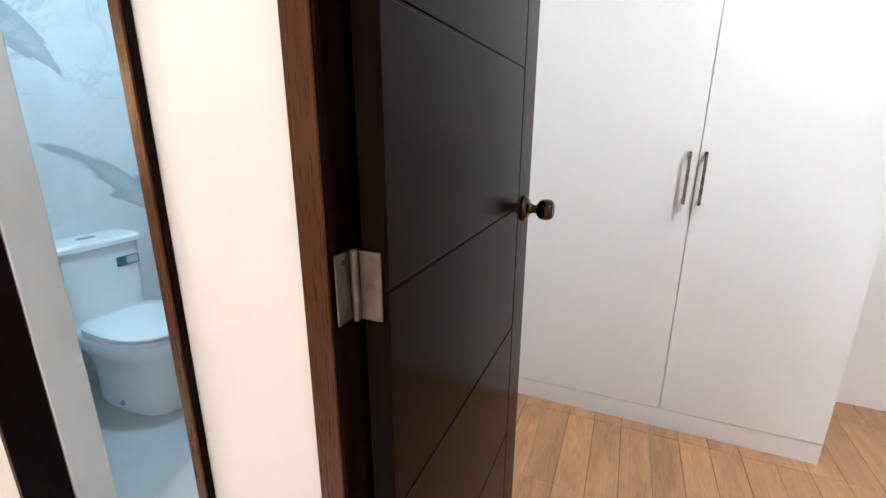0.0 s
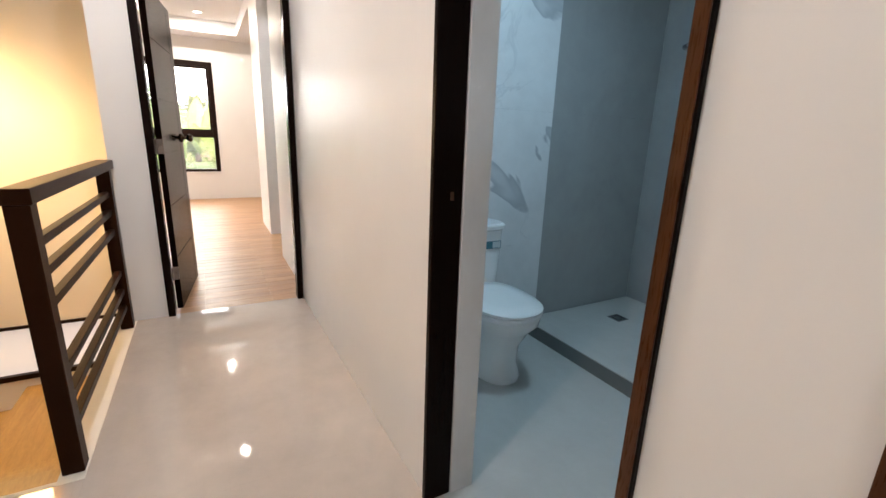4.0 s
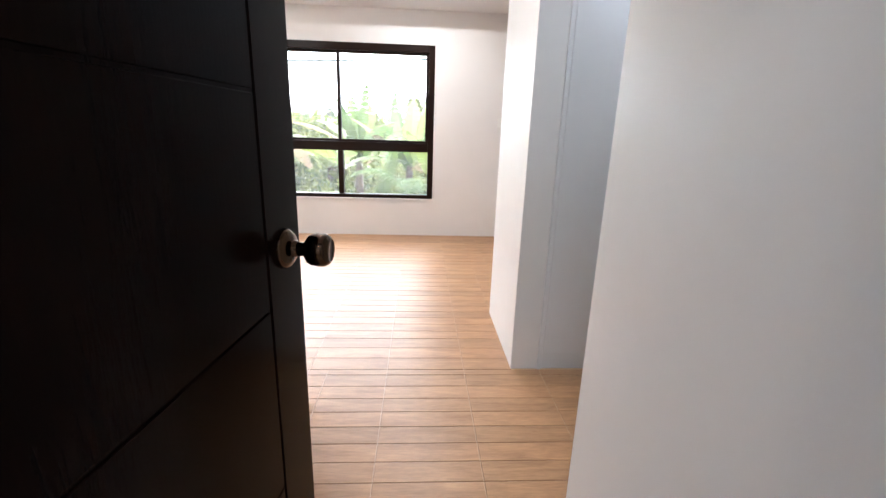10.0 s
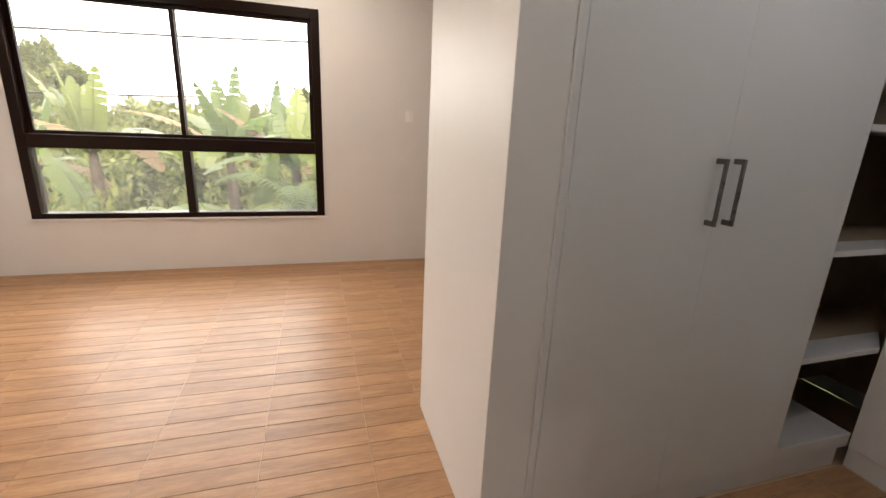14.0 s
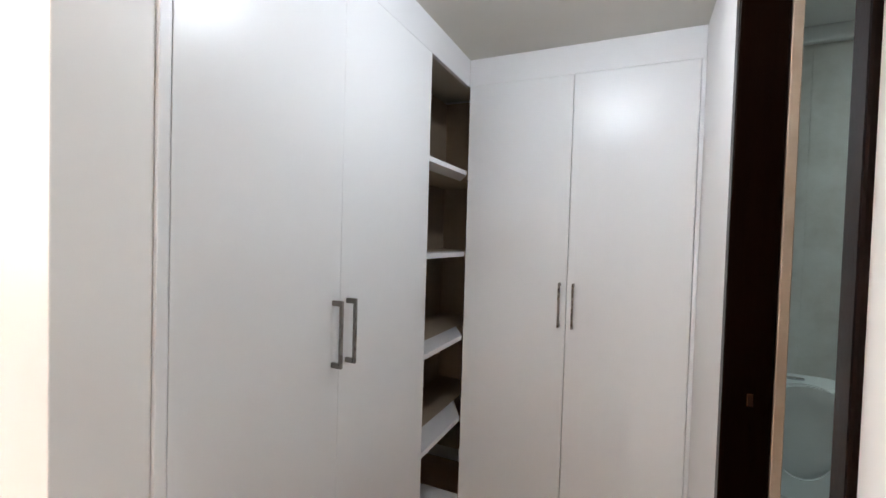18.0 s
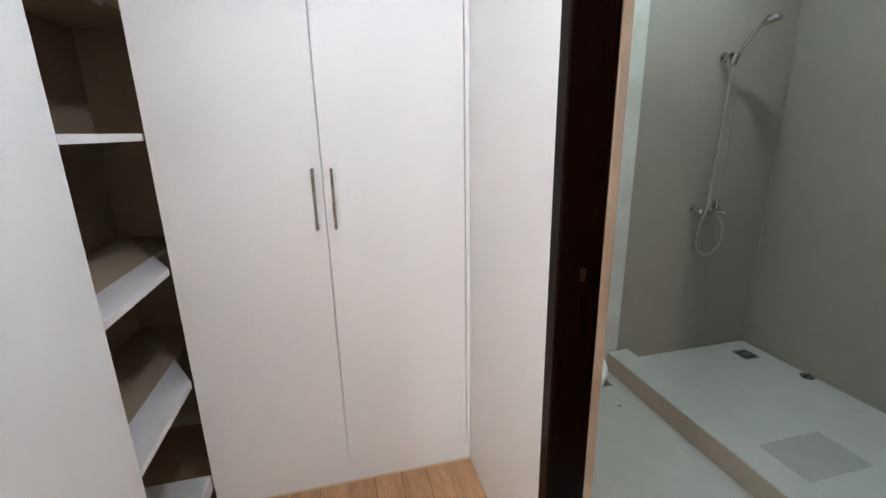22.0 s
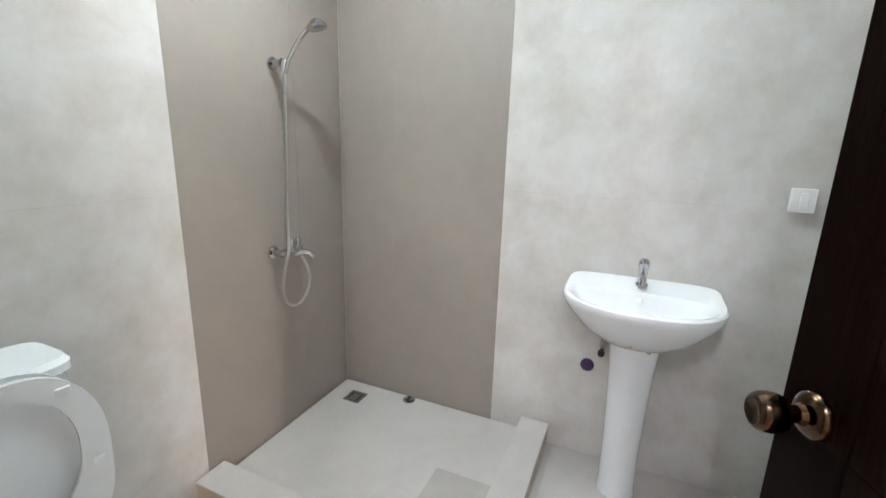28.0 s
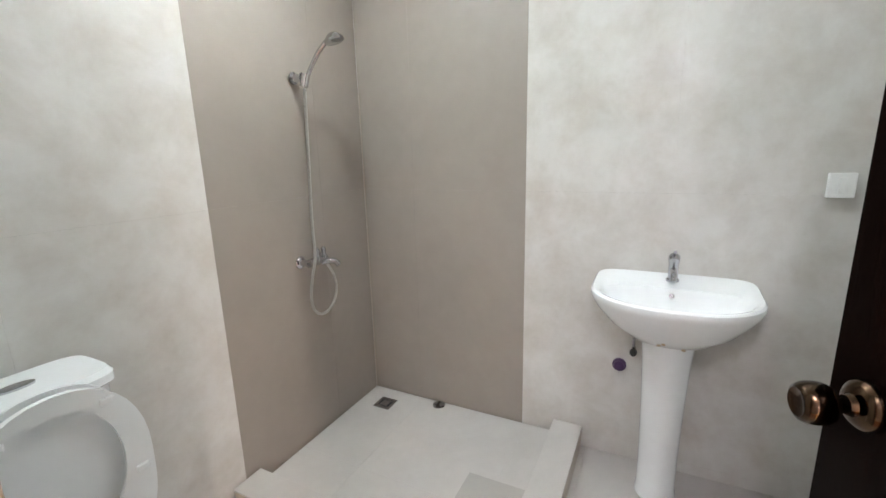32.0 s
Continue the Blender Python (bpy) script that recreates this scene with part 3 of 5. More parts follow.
structure("sill_window", box(X_WIN - 0.02, X_WIN + 0.02, W0 - 0.02, W1 + 0.02, WZ0 - 0.02, WZ0 - 0.001, 0.004), M_WALL, "thin white sill under the window", "sill")

# panes glow weakly in place of daylight; no light reaches them from behind
M_FROST = glow("glowing_frosted_glass", (0.96, 0.98, 1.0), 0.09)
win2 = thing("window_2", "low dark brown window with pale panes over the stair landing", "window", kind="structure")
for a in ((-1.86, -1.815, -0.83, -0.36), (-0.825, -0.78, -0.83, -0.36), (-1.355, -1.265, -0.83, -0.36)):
    part("frame_side", box(-5.15, -5.06, *a, 0.003), M_WINFRAME, win2)
for y0, y1 in ((-1.815, -1.355), (-1.265, -0.825)):
    for z0, z1 in ((-0.83, -0.785), (-0.385, -0.36)):
        part("frame_rail", box(-5.15, -5.06, y0, y1, z0, z1, 0.003), M_WINFRAME, win2)
    part("pane", box(-5.11, -5.10, y0, y1, -0.785, -0.385), M_FROST, win2, "pale frosted pane with daylight put in as glow")


# ---- wardrobes ----
def bar_handle(parent, x, y, z0, z1, out, label="brushed metal bar handle"):
    """A square bar on two feet; out is the unit way from the door."""
    ox, oy = out
    bm = bmesh.new()
    w, d, k = 0.005, 0.032, 0.008
    for z in (z0, z1):
        a, b = Vector((x, y, 0)), Vector((x + ox * d, y + oy * d, 0))
        lo, hi = (min(a.x, b.x), max(a.x, b.x)), (min(a.y, b.y), max(a.y, b.y))
        px, py = (0, w) if ox else (w, 0)
        box(lo[0] - px, lo[1] + px, hi[0] - py, hi[1] + py, z - k, z + k, 0.0015, bm)
    cx, cy = x + ox * d, y + oy * d
    box(cx - w, cx + w, cy - w, cy + w, z0 - k, z1 + k, 0.0015, bm)
    return part("handle", bm, M_NICKEL, parent, label)


wa = thing("wardrobe", "white laminate built-in wardrobe with two tall doors and open shelves", "wardrobe")
part("toe_kick", box(-6.80, X_A - 0.012, 0.775, 2.30, 0, 0.10, 0.002), M_LAMINATE, wa)
part("side_panel", box(-6.84, X_A, 0.772, 0.796, 0.0, 2.415, 0.002), M_LAMINATE, wa)
part("divider", box(-6.80, X_A - 0.02, 1.880, 1.899, 0.10, 2.30, 0.001), M_LAMINATE, wa)
part("fascia", box(-6.22, X_A, 0.797, Y_B, 2.278, 2.415, 0.001), M_LAMINATE, wa)
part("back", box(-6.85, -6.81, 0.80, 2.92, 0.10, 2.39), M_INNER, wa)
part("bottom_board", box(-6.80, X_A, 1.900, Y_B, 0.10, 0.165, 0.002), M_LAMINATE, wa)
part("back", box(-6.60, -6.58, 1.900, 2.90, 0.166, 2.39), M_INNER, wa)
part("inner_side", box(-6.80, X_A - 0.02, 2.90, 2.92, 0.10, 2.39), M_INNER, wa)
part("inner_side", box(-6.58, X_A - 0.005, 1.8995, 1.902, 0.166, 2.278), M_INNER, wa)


def lit_front(z, t):
    """A white board in the outline of a shelf's lit strip, slanted where shade begins."""
    plan = ((X_A - 0.003, 1.903), (X_A - 0.003, Y_B), (-6.318, 2.535), (-6.318, 1.903))
    return rings([[Vector((x, y, h)) for x, y in plan] for h in (z - t, z)])


# shelves split where the light ends: white front, brown rear as its shade
for z in (0.572, 1.0, 1.434, 1.850):
    part("shelf", box(-6.58, -6.319, 1.903, 2.90, z - 0.020, z - 0.001, 0.001), M_INNER, wa, "shelf board, brown for the shade behind its front")
    part("lit_front", lit_front(z, 0.022), M_LAMINATE, wa, "white front of a shelf, shaped as its lit strip")
for y0, y1, hy in ((0.7975, 1.3172, 1.285), (1.3178, 1.897, 1.352)):
    d = part("door", box(X_A - 0.018, X_A, y0, y1, 0.104, 2.2772, 0.0015), M_LAMINATE, wa)
    bar_handle(d, X_A, hy, 1.118, 1.302, (1, 0))

wb = thing("wardrobe", "white laminate two-door wardrobe across the end of the closet", "wardrobe")
part("toe_kick", box(X_A + 0.001, X_CL - 0.001, Y_B + 0.012, 2.90, 0, 0.098, 0.002), M_LAMINATE, wb)
part("carcass", box(X_A + 0.001, X_CL - 0.001, Y_B + 0.02, 2.92, 0.098, 2.414), M_LAMINATE, wb)
part("fascia", box(X_A + 0.001, X_CL - 0.001, Y_B, Y_B + 0.019, 2.279, 2.414, 0.001), M_LAMINATE, wb)
part("filler", box(-5.172, X_CL - 0.001, Y_B - 0.004, Y_B + 0.019, 0.098, 2.278, 0.001), M_LAMINATE, wb)
for x0, x1, hx in ((X_A + 0.004, -5.6835, -5.713), (-5.6805, -5.175, -5.651)):
    d = part("door", box(x0, x1, Y_B, Y_B + 0.019, 0.102, 2.2782, 0.0015), M_LAMINATE, wb)
    bar_handle(d, hx, Y_B, 1.108, 1.302, (0, -1))

wc = thing("wardrobe", "white laminate two-door wardrobe behind the open bedroom door", "wardrobe")
YC = 2.0
part("toe_kick", box(-0.82, 0.39, YC + 0.004, 2.54, 0, 0.092, 0.002), M_LAMINATE, wc)
part("carcass", box(-0.82, 0.39, YC + 0.02, 2.545, 0.092, 2.6), M_LAMINATE, wc)
part("side_panel", box(-0.82, -0.804, YC, YC + 0.02, 0.095, 2.6, 0.001), M_LAMINATE, wc)
for x0, x1, hx in ((-0.80, -0.1825, -0.214), (-0.1795, 0.389, -0.162)):
    d = part("door", box(x0, x1, YC, YC + 0.019, 0.096, 2.58, 0.0015), M_LAMINATE, wc)
    bar_handle(d, hx, YC, 1.0, 1.178, (0, -1))


# ---- stairs and railing ----
tread_n, rise, run = 5, 0.18, 0.304
st = thing("staircase", "wooden-tread staircase going down from the hall", "staircase")
for i in range(1, tread_n):
    x1 = -2.43 - (i - 1) * run
    part("riser", box(x1 - 0.02, x1, -1.55, -0.552, -i * rise - 0.001, -(i - 1) * rise - 0.03, 0.001), M_STAIRWALL, st)
    part("tread", box(x1 - run - 0.02, x1 + 0.002, -1.62, -0.552, -i * rise - 0.03, -i * rise, 0.004), M_TREAD, st, "honey-coloured wooden tread")
part("landing", box(-5.078, -2.43 - (tread_n - 1) * run, -1.5, -0.552, -0.94, -0.90, 0.004), M_TREAD, st, "honey-coloured wooden landing")
part("landing", box(-5.078, -3.95, -2.498, -1.501, -1.12, -1.08, 0.004), M_TREAD, st, "honey-coloured wooden landing")
part("riser", box(-5.078, -3.95, -1.52, -1.501, -1.08, -0.941), M_STAIRWALL, st)
for i in range(1, 6):
    x0 = -3.95 + (i - 1) * 0.27
    part("tread", box(x0, x0 + 0.29, -2.498, -1.55, -1.08 - i * rise - 0.03, -1.08 - i * rise, 0.004), M_TREAD, st, "honey-coloured wooden tread")


def rail_bar(bm, a, b, w, h):
    a, b = Vector(a), Vector(b)
    d = (b - a).normalized()
    s = d.cross(Vector((0, 0, 1))).normalized()
    u = s.cross(d)
    return rings([[p + s * w * i + u * h * j for i, j in ((-0.5, -0.5), (0.5, -0.5), (0.5, 0.5), (-0.5, 0.5))] for p in (a, b)], bm=bm)


ra = thing("railing", "dark brown steel hall railing with six thin bars", "railing")
YR = -0.545
part("post", box(-2.492, -2.426, YR - 0.033, YR + 0.033, 0, 0.981, 0.003), M_STEEL, ra)
part("post", box(-3.825, -3.76, YR - 0.033, YR + 0.033, 0, 0.981, 0.003), M_STEEL, ra)
part("top_rail", box(-3.88, -2.423, YR - 0.040, YR + 0.040, 0.981, 1.033, 0.004), M_STEEL, ra)
for z in (0.842, 0.737, 0.622, 0.366, 0.251, 0.145):
    part("bar", box(-3.76, -2.492, YR - 0.016, YR + 0.016, z - 0.016, z + 0.016, 0.002), M_STEEL, ra)

rb = thing("railing", "dark brown sloping steel stair railing", "railing")
YS, sl, XS = -1.6, 0.66, -4.31
part("post", box(XS - 0.04, XS + 0.04, YS - 0.04, YS + 0.04, -0.90, -0.28, 0.003), M_STEEL, rb)
part("post", box(-2.44, -2.36, YS - 0.04, YS + 0.04, 0.0, 0.96, 0.003), M_STEEL, rb)
def slope(z):
    return (XS, YS, z), (-2.40, YS, z + (-2.40 - XS) * sl)
part("top_rail", rail_bar(bmesh.new(), *slope(-0.29), 0.08, 0.05), M_STEEL, rb)
for z in (-0.41, -0.53, -0.64, -0.78, -0.86):
    part("bar", rail_bar(bmesh.new(), *slope(z), 0.03, 0.03), M_STEEL, rb)
part("post", box(XS - 0.04, XS + 0.04, -1.82, -1.74, -1.08, -0.22, 0.003), M_STEEL, rb)
rc = thing("railing", "dark brown steel railing going down the lower flight", "railing")
part("top_rail", rail_bar(bmesh.new(), (XS, -1.78, -0.26), (-2.6, -1.78, -1.26), 0.08, 0.05), M_STEEL, rc)
for z in (-0.42, -0.55, -0.68, -0.85):
    part("bar", rail_bar(bmesh.new(), (XS, -1.78, z), (-2.6, -1.78, z - 1.0), 0.03, 0.03), M_STEEL, rc)


# ---- lamps ----
def pendant(x, y, z, top=2.72):
    p = thing("pendant_lamp", "brass dome pendant lamp with a lit warm bulb over the stairs", "pendant lamp", pose(x, y, z), "pendant lamps over the stairs")
    part("shade", rings([[Vector((r * math.cos(2 * math.pi * i / 40), r * math.sin(2 * math.pi * i / 40), h)) for i in range(40)] for r, h in
         ((0.150, -0.040), (0.138, -0.018), (0.105, 0.012), (0.060, 0.035), (0.034, 0.060), (0.026, 0.115), (0.018, 0.128), (0.012, 0.128), (0.020, 0.110), (0.028, 0.056), (0.054, 0.030), (0.100, 0.007), (0.134, -0.021), (0.147, -0.040))],
         False, False, wrap=True), M_SHADE, p, "brass shade", True)
    part("bulb", lathe([(0, -0.062), (0.030, -0.055), (0.048, -0.035), (0.050, -0.012), (0.036, 0.010), (0.020, 0.03), (0.018, 0.055), (0, 0.056)], 20), M_BULB_WARM, p, "glowing warm bulb", True)
    part("cord", tube([(0, 0, 0.12), (0, 0, (top - z) * 0.5), (0, 0, top - z - 0.01)], 0.003, 6), M_BLACK, p)
    part("canopy", lathe([(0, 0), (0.05, 0), (0.05, -0.015), (0.01, -0.025), (0, -0.025)], 20, Matrix.Translation((0, 0, top - z))), M_SHADE, p, "", True)
    d = bpy.data.lights.new("pendant_glow", "POINT")
    d.energy, d.color, d.shadow_soft_size = P_PENDANT, WARM, 0.1
    new("pendant_glow", d).location = (x, y, z - 0.075)
    area_lamp("pendant_beam", x, y, z - 0.068, 0.09, P_PENDANT * 1.05, WARM)


M_SHADE = plain("shade_brass", (0.62, 0.36, 0.12), 0.35, 0.8)
P_PENDANT = 3.0
pendant(-4.47, -1.39, 1.62)
pendant(-4.62, -1.62, 1.86)


def downlight(x, y, z, power, color, led, size=0.085, wide=False):
    p = thing("downlight", "small round recessed ceiling downlight, lit; some are unseen added fill", "downlight", pose(x, y, z), "ceiling downlights")
    part("ring", rings([[Vector((r * math.cos(2 * math.pi * i / 32), r * math.sin(2 * math.pi * i / 32), h)) for i in range(32)] for r, h in ((size * 0.8, -0.002), (size, -0.002), (size, -0.008), (size * 0.9, -0.011), (size * 0.8, -0.006))], False, False, wrap=True), M_PLASTIC, p, "white ring", True)
    part("diffuser", lathe([(0, -0.003), (size * 0.79, -0.003), (size * 0.79, -0.004), (0, -0.0045)], 28), led, p, "glowing diffuser")
    if wide:
        d = bpy.data.lights.new("downlight_glow", "POINT")
        d.energy, d.color, d.shadow_soft_size = power, color, 0.035
        new("downlight_glow", d).location = (x, y, z - 0.055)
    else:
        area_lamp("downlight_beam", x, y, z - 0.02, size * 1.6, power, color)


for (x, y), w in zip(BED_LAMPS, (1.3, 2.6, 8.5, 10.5)):
    downlight(x, y, 2.90, w, (1.0, 0.91, 0.78), M_LED, 0.06)
for x, y in CLOSET_LAMPS:
    downlight(x, y, 2.415, 3.5, (0.93, 0.97, 1.0), M_LED, 0.06, True)
for (x, y), w in zip(HALL_FILL, (4.6, 3.8, 3.2)):
    downlight(x, y, 2.72, w, NEUTRAL, M_LED, 0.036)
for (x, y), w in zip(BATH2_LAMPS, (1.35, 0.78)):
    downlight(x, y, 2.54, w, (0.80, 1.0, 0.95), M_LED, 0.042)
for x, y in BATH1_LAMPS:
    downlight(x, y, 2.5, 3.4, COOL, M_LED_COOL, 0.06)
for x, y in BED1_LAMPS:
    downlight(x, y, 2.72, 5.2, (0.94, 0.98, 1.0), M_LED, 0.06)


# ---- bathroom fixtures ----
def oval(a, b, cy, z, n=36, back=None, p=2.0, pb=None):
    """An egg-like loop: half-width a, half-length b about (0, cy); points behind y = back are held there."""
    out = []
    for i in range(n):
        t = 2 * math.pi * i / n
        c, s = math.cos(t), math.sin(t)
        x = a * math.copysign(abs(c) ** (2 / p), c)
        y = cy + b * math.copysign(abs(s) ** (2 / p), s)
        if s > 0 and pb:
            x, y = a * math.copysign(abs(c) ** (2 / pb), c), cy + b * abs(s) ** (2 / pb)
        if back is not None:
            y = min(y, back)
        out.append(Vector((x, y, z)))
    return out


def toilet(m, label, lid_open):
    """Back at y = 0, reaching to -y."""
    t = thing("toilet", label, "toilet", m)
    part("bowl", rings([
        oval(0.115, 0.235, -0.30, 0.0, p=2.6), oval(0.118, 0.240, -0.30, 0.03, p=2.6), oval(0.108, 0.225, -0.285, 0.10, p=2.6), oval(0.115, 0.235, -0.285, 0.20, p=2.5),
        oval(0.150, 0.265, -0.305, 0.29, p=2.4), oval(0.178, 0.295, -0.325, 0.345, p=2.3), oval(0.184, 0.300, -0.328, 0.385, p=2.3), oval(0.178, 0.294, -0.328, 0.395, p=2.3),
        oval(0.128, 0.185, -0.385, 0.395), oval(0.120, 0.176, -0.385, 0.375), oval(0.110, 0.150, -0.375, 0.31), oval(0.075, 0.095, -0.36, 0.23), oval(0.04, 0.05, -0.35, 0.20)]), M_CERAMIC, t, "", True)
    h, w, g = (0.030, 0.93, 0.014) if lid_open else (0.0, 1.0, 0.0)
    part("tank", rings([
        oval(0.150 * w, 0.075, -0.095, 0.30, p=5), oval(0.165 * w, 0.082, -0.092, 0.42, p=5), oval(0.175 * w, 0.086, -0.092, 0.60, p=5), oval(0.180 * w, 0.088, -0.092, 0.745 + h, p=5)]), M_CERAMIC, t, "", True)
    lid = part("tank_lid", rings([
        oval(0.184 * w, 0.094, -0.096, 0.747 + h, p=5), oval(0.190 * w, 0.098, -0.098, 0.752 + h, p=5), oval(0.190 * w, 0.098, -0.098, 0.772 + h, p=5), oval(0.180 * w, 0.090, -0.096, 0.784 + h, p=5)]), M_CERAMIC, t, "", True)
    part("button", lathe([(0, 0.783), (0.026, 0.783), (0.026, 0.789), (0.022, 0.791), (0, 0.791)], 20, Matrix.Translation((0, -0.096, h)) @ Matrix.Diagonal((1.5, 0.62, 1, 1))), M_CHROME, lid, "chrome flush button", True)

    def seat_loops(z0, z1, inner):
        outer = [oval(0.180, 0.235, -0.40, z, p=2.2, pb=3.4) for z in (z0, z1)]
        if inner:
            return outer + [oval(0.170, 0.225, -0.40, z1 + 0.006, p=2.2, pb=3.4), oval(0.125, 0.165 + g, -0.405 - g, z1 + 0.004), oval(0.118, 0.158 + g, -0.405 - g, z1 - 0.006), oval(0.118, 0.158 + g, -0.405 - g, z0)]
        return outer + [oval(0.165, 0.220, -0.40, z1 + 0.010, p=2.2, pb=3.4), oval(0.10, 0.15, -0.40, z1 + 0.016, p=2.2, pb=3.4)]
    up = Matrix.Translation((0, -0.228, 0.415)) @ Matrix.Rotation(radians(-89), 4, "X") @ Matrix.Translation((0, 0.195, -0.415))
    up2 = Matrix.Translation((0, -0.212, 0.415)) @ Matrix.Rotation(radians(-89.5), 4, "X") @ Matrix.Translation((0, 0.195, -0.415))
    ring_bm = rings(seat_loops(0.398, 0.412, True), wrap=True, close_start=False, close_end=False)
    lid_bm = rings(seat_loops(0.420, 0.430, False))
    if lid_open:
        short = Matrix.Translation((0, -0.195, 0)) @ Matrix.Diagonal((1.03, 0.94, 1.0, 1)) @ Matrix.Translation((0, 0.195, 0))
        ring_bm.transform(short)
        lid_bm.transform(short)
        ring_bm.transform(up)
        lid_bm.transform(up2)
    s = part("seat", ring_bm, M_PLASTIC_W, t, "white plastic seat ring", True)
    if lid_open:
        for x, y in ((-0.150, -0.36), (0.150, -0.36), (-0.100, -0.575), (0.100, -0.575)):
            bump = box(x - 0.016, x + 0.016, y - 0.009, y + 0.009, 0.393, 0.401, 0.004)
            bump.transform(up @ short)
            part("bumper", bump, M_PLASTIC_W, s, "small white seat bumper")
    part("seat_lid", lid_bm, M_PLASTIC_W, t, "white plastic seat lid", True)
    for x in (-0.075, 0.075):
        part("seat_hinge", lathe([(0, -0.02), (0.014, -0.02), (0.014, 0.02), (0, 0.02)], 12, Matrix.Translation((x, -0.19, 0.412)) @ Matrix.Rotation(radians(90), 4, "Y")), M_PLASTIC_W, t, "", True)
    for x in (-0.118, 0.118):
        part("bolt_cap", lathe([(0, 0), (0.012, 0), (0.011, 0.008), (0, 0.012)], 12, Matrix.Translation((x * 0.98, -0.33, 0.045)) @ Matrix.Rotation(radians(90 if x > 0 else -90), 4, "Y")), M_CHROME, t, "", True)
    return t


M_PLASTIC_W = plain("seat_plastic", (0.80, 0.81, 0.81), 0.16, 0, 0.02)
t1 = toilet(pose(X_B1W + 0.004, 1.262, 0, 0, 0, 90) @ Matrix.Diagonal((1.05, 1.07, 0.98, 1)), "white one-piece toilet with a closed lid in the small bathroom", False)
lab = part("sticker", box(0.055, 0.150, -0.1845, -0.1825, 0.640, 0.685, 0.0), plain("sticker_teal", (0.05, 0.16, 0.20), 0.4), t1, "dark paper sticker")
part("sticker_picture", box(0.095, 0.145, -0.1855, -0.1846, 0.645, 0.680), plain("sticker_pale", (0.45, 0.52, 0.55), 0.4), lab)
toilet(pose(-4.708, Y_BN - 0.012, 0) @ Matrix.Diagonal((1.0, 1.10, 1.11, 1)), "white one-piece toilet with its seat and lid raised", True)


def dee(w, d, z, n=44, cx=0.0, back=7.0):
    """A basin outline: flat back at x = 0 with tight corners, bowed front at x = -d, width w along y."""
    out = []
    for i in range(n):
        t = 2 * math.pi * (i + 0.5) / n
        c, s = math.cos(t), math.sin(t)
        k = 2 / back if c > 0 else 2 / 2.25
        y = w / 2 * math.copysign(abs(s) ** k, s)
        x = -d * 0.40 + (d * 0.40 if c > 0 else -d * 0.60) * abs(c) ** k
        out.append(Vector((x + cx, y, z + (0.022 * max(0.0, 1 + x / 0.12) if z > 0.84 and cx > -0.1 else 0))))
    return out


sk = thing("pedestal_sink", "white ceramic pedestal wash basin with a chrome tap", "sink", pose(X_B2E - 0.006, 1.297, 0) @ Matrix.Diagonal((1, 1, 1.024, 1)))
part("basin", rings([
    dee(0.19, 0.16, 0.675, cx=-0.08, back=2.5), dee(0.30, 0.25, 0.695, cx=-0.04, back=3), dee(0.44, 0.335, 0.745, cx=-0.012, back=4), dee(0.545, 0.398, 0.81), dee(0.578, 0.415, 0.84), dee(0.588, 0.42, 0.858), dee(0.585, 0.418, 0.870), dee(0.572, 0.408, 0.877),
    dee(0.535, 0.375, 0.873, cx=-0.02), dee(0.50, 0.275, 0.866, cx=-0.105, back=4), dee(0.475, 0.255, 0.845, cx=-0.112, back=3.5), dee(0.40, 0.215, 0.79, cx=-0.122, back=3), dee(0.29, 0.16, 0.755, cx=-0.135, back=2.5), dee(0.08, 0.06, 0.745, cx=-0.17, back=2.2)]), M_CERAMIC, sk, "", True)
part("pedestal", rings([[Vector((-0.165 + a * math.cos(t) * (1.0 if math.cos(t) < 0 else 0.75), b * math.sin(t), z)) for t in (2 * math.pi * i / 32 for i in range(32))] for a, b, z in
     ((0.084, 0.078, 0.0), (0.084, 0.078, 0.014), (0.079, 0.073, 0.05), (0.079, 0.074, 0.20), (0.083, 0.080, 0.42), (0.090, 0.088, 0.60), (0.100, 0.098, 0.70))]), M_CERAMIC, sk, "", True)
fa = part("tap", lathe([(0, 0.885), (0.024, 0.885), (0.024, 0.892), (0.018, 0.898), (0.018, 0.955), (0.021, 0.965), (0.021, 0.985), (0.012, 0.995), (0, 0.996)], 20, Matrix.Translation((-0.062, 0, 0))), M_CHROME, sk, "chrome mixer tap", True)
part("spout", tube(smooth_path([(-0.065, 0, 0.925), (-0.10, 0, 0.935), (-0.135, 0, 0.925), (-0.145, 0, 0.905)]), 0.012, 12), M_CHROME, fa, "", True)
part("lever", tube([(-0.062, 0, 0.99), (-0.085, 0, 1.004), (-0.12, 0, 1.012)], 0.006, 8), M_CHROME, fa, "", True)
part("overflow", lathe([(0, 0), (0.010, 0), (0.010, 0.004), (0.007, 0.005), (0, 0.003)], 14, Matrix.Translation((-0.118, 0, 0.838)) @ Matrix.Rotation(radians(-70), 4, "Y")), M_CHROME, sk, "chrome overflow ring", True)
part("drain", lathe([(0, 0.746), (0.022, 0.746), (0.020, 0.750), (0, 0.749)], 18, Matrix.Translation((-0.20, 0, 0))), M_CHROME, sk, "", True)
for y, z in ((0.035, 0.70), (-0.045, 0.695), (0.02, 0.705)):
    part("smudge", lathe([(0, 0), (0.008, 0), (0.006, 0.0012), (0, 0.0016)], 9, Matrix.Translation((-0.318, y, z + 0.012)) @ Matrix.Rotation(radians(-122), 4, "Y")), M_INNER, sk)

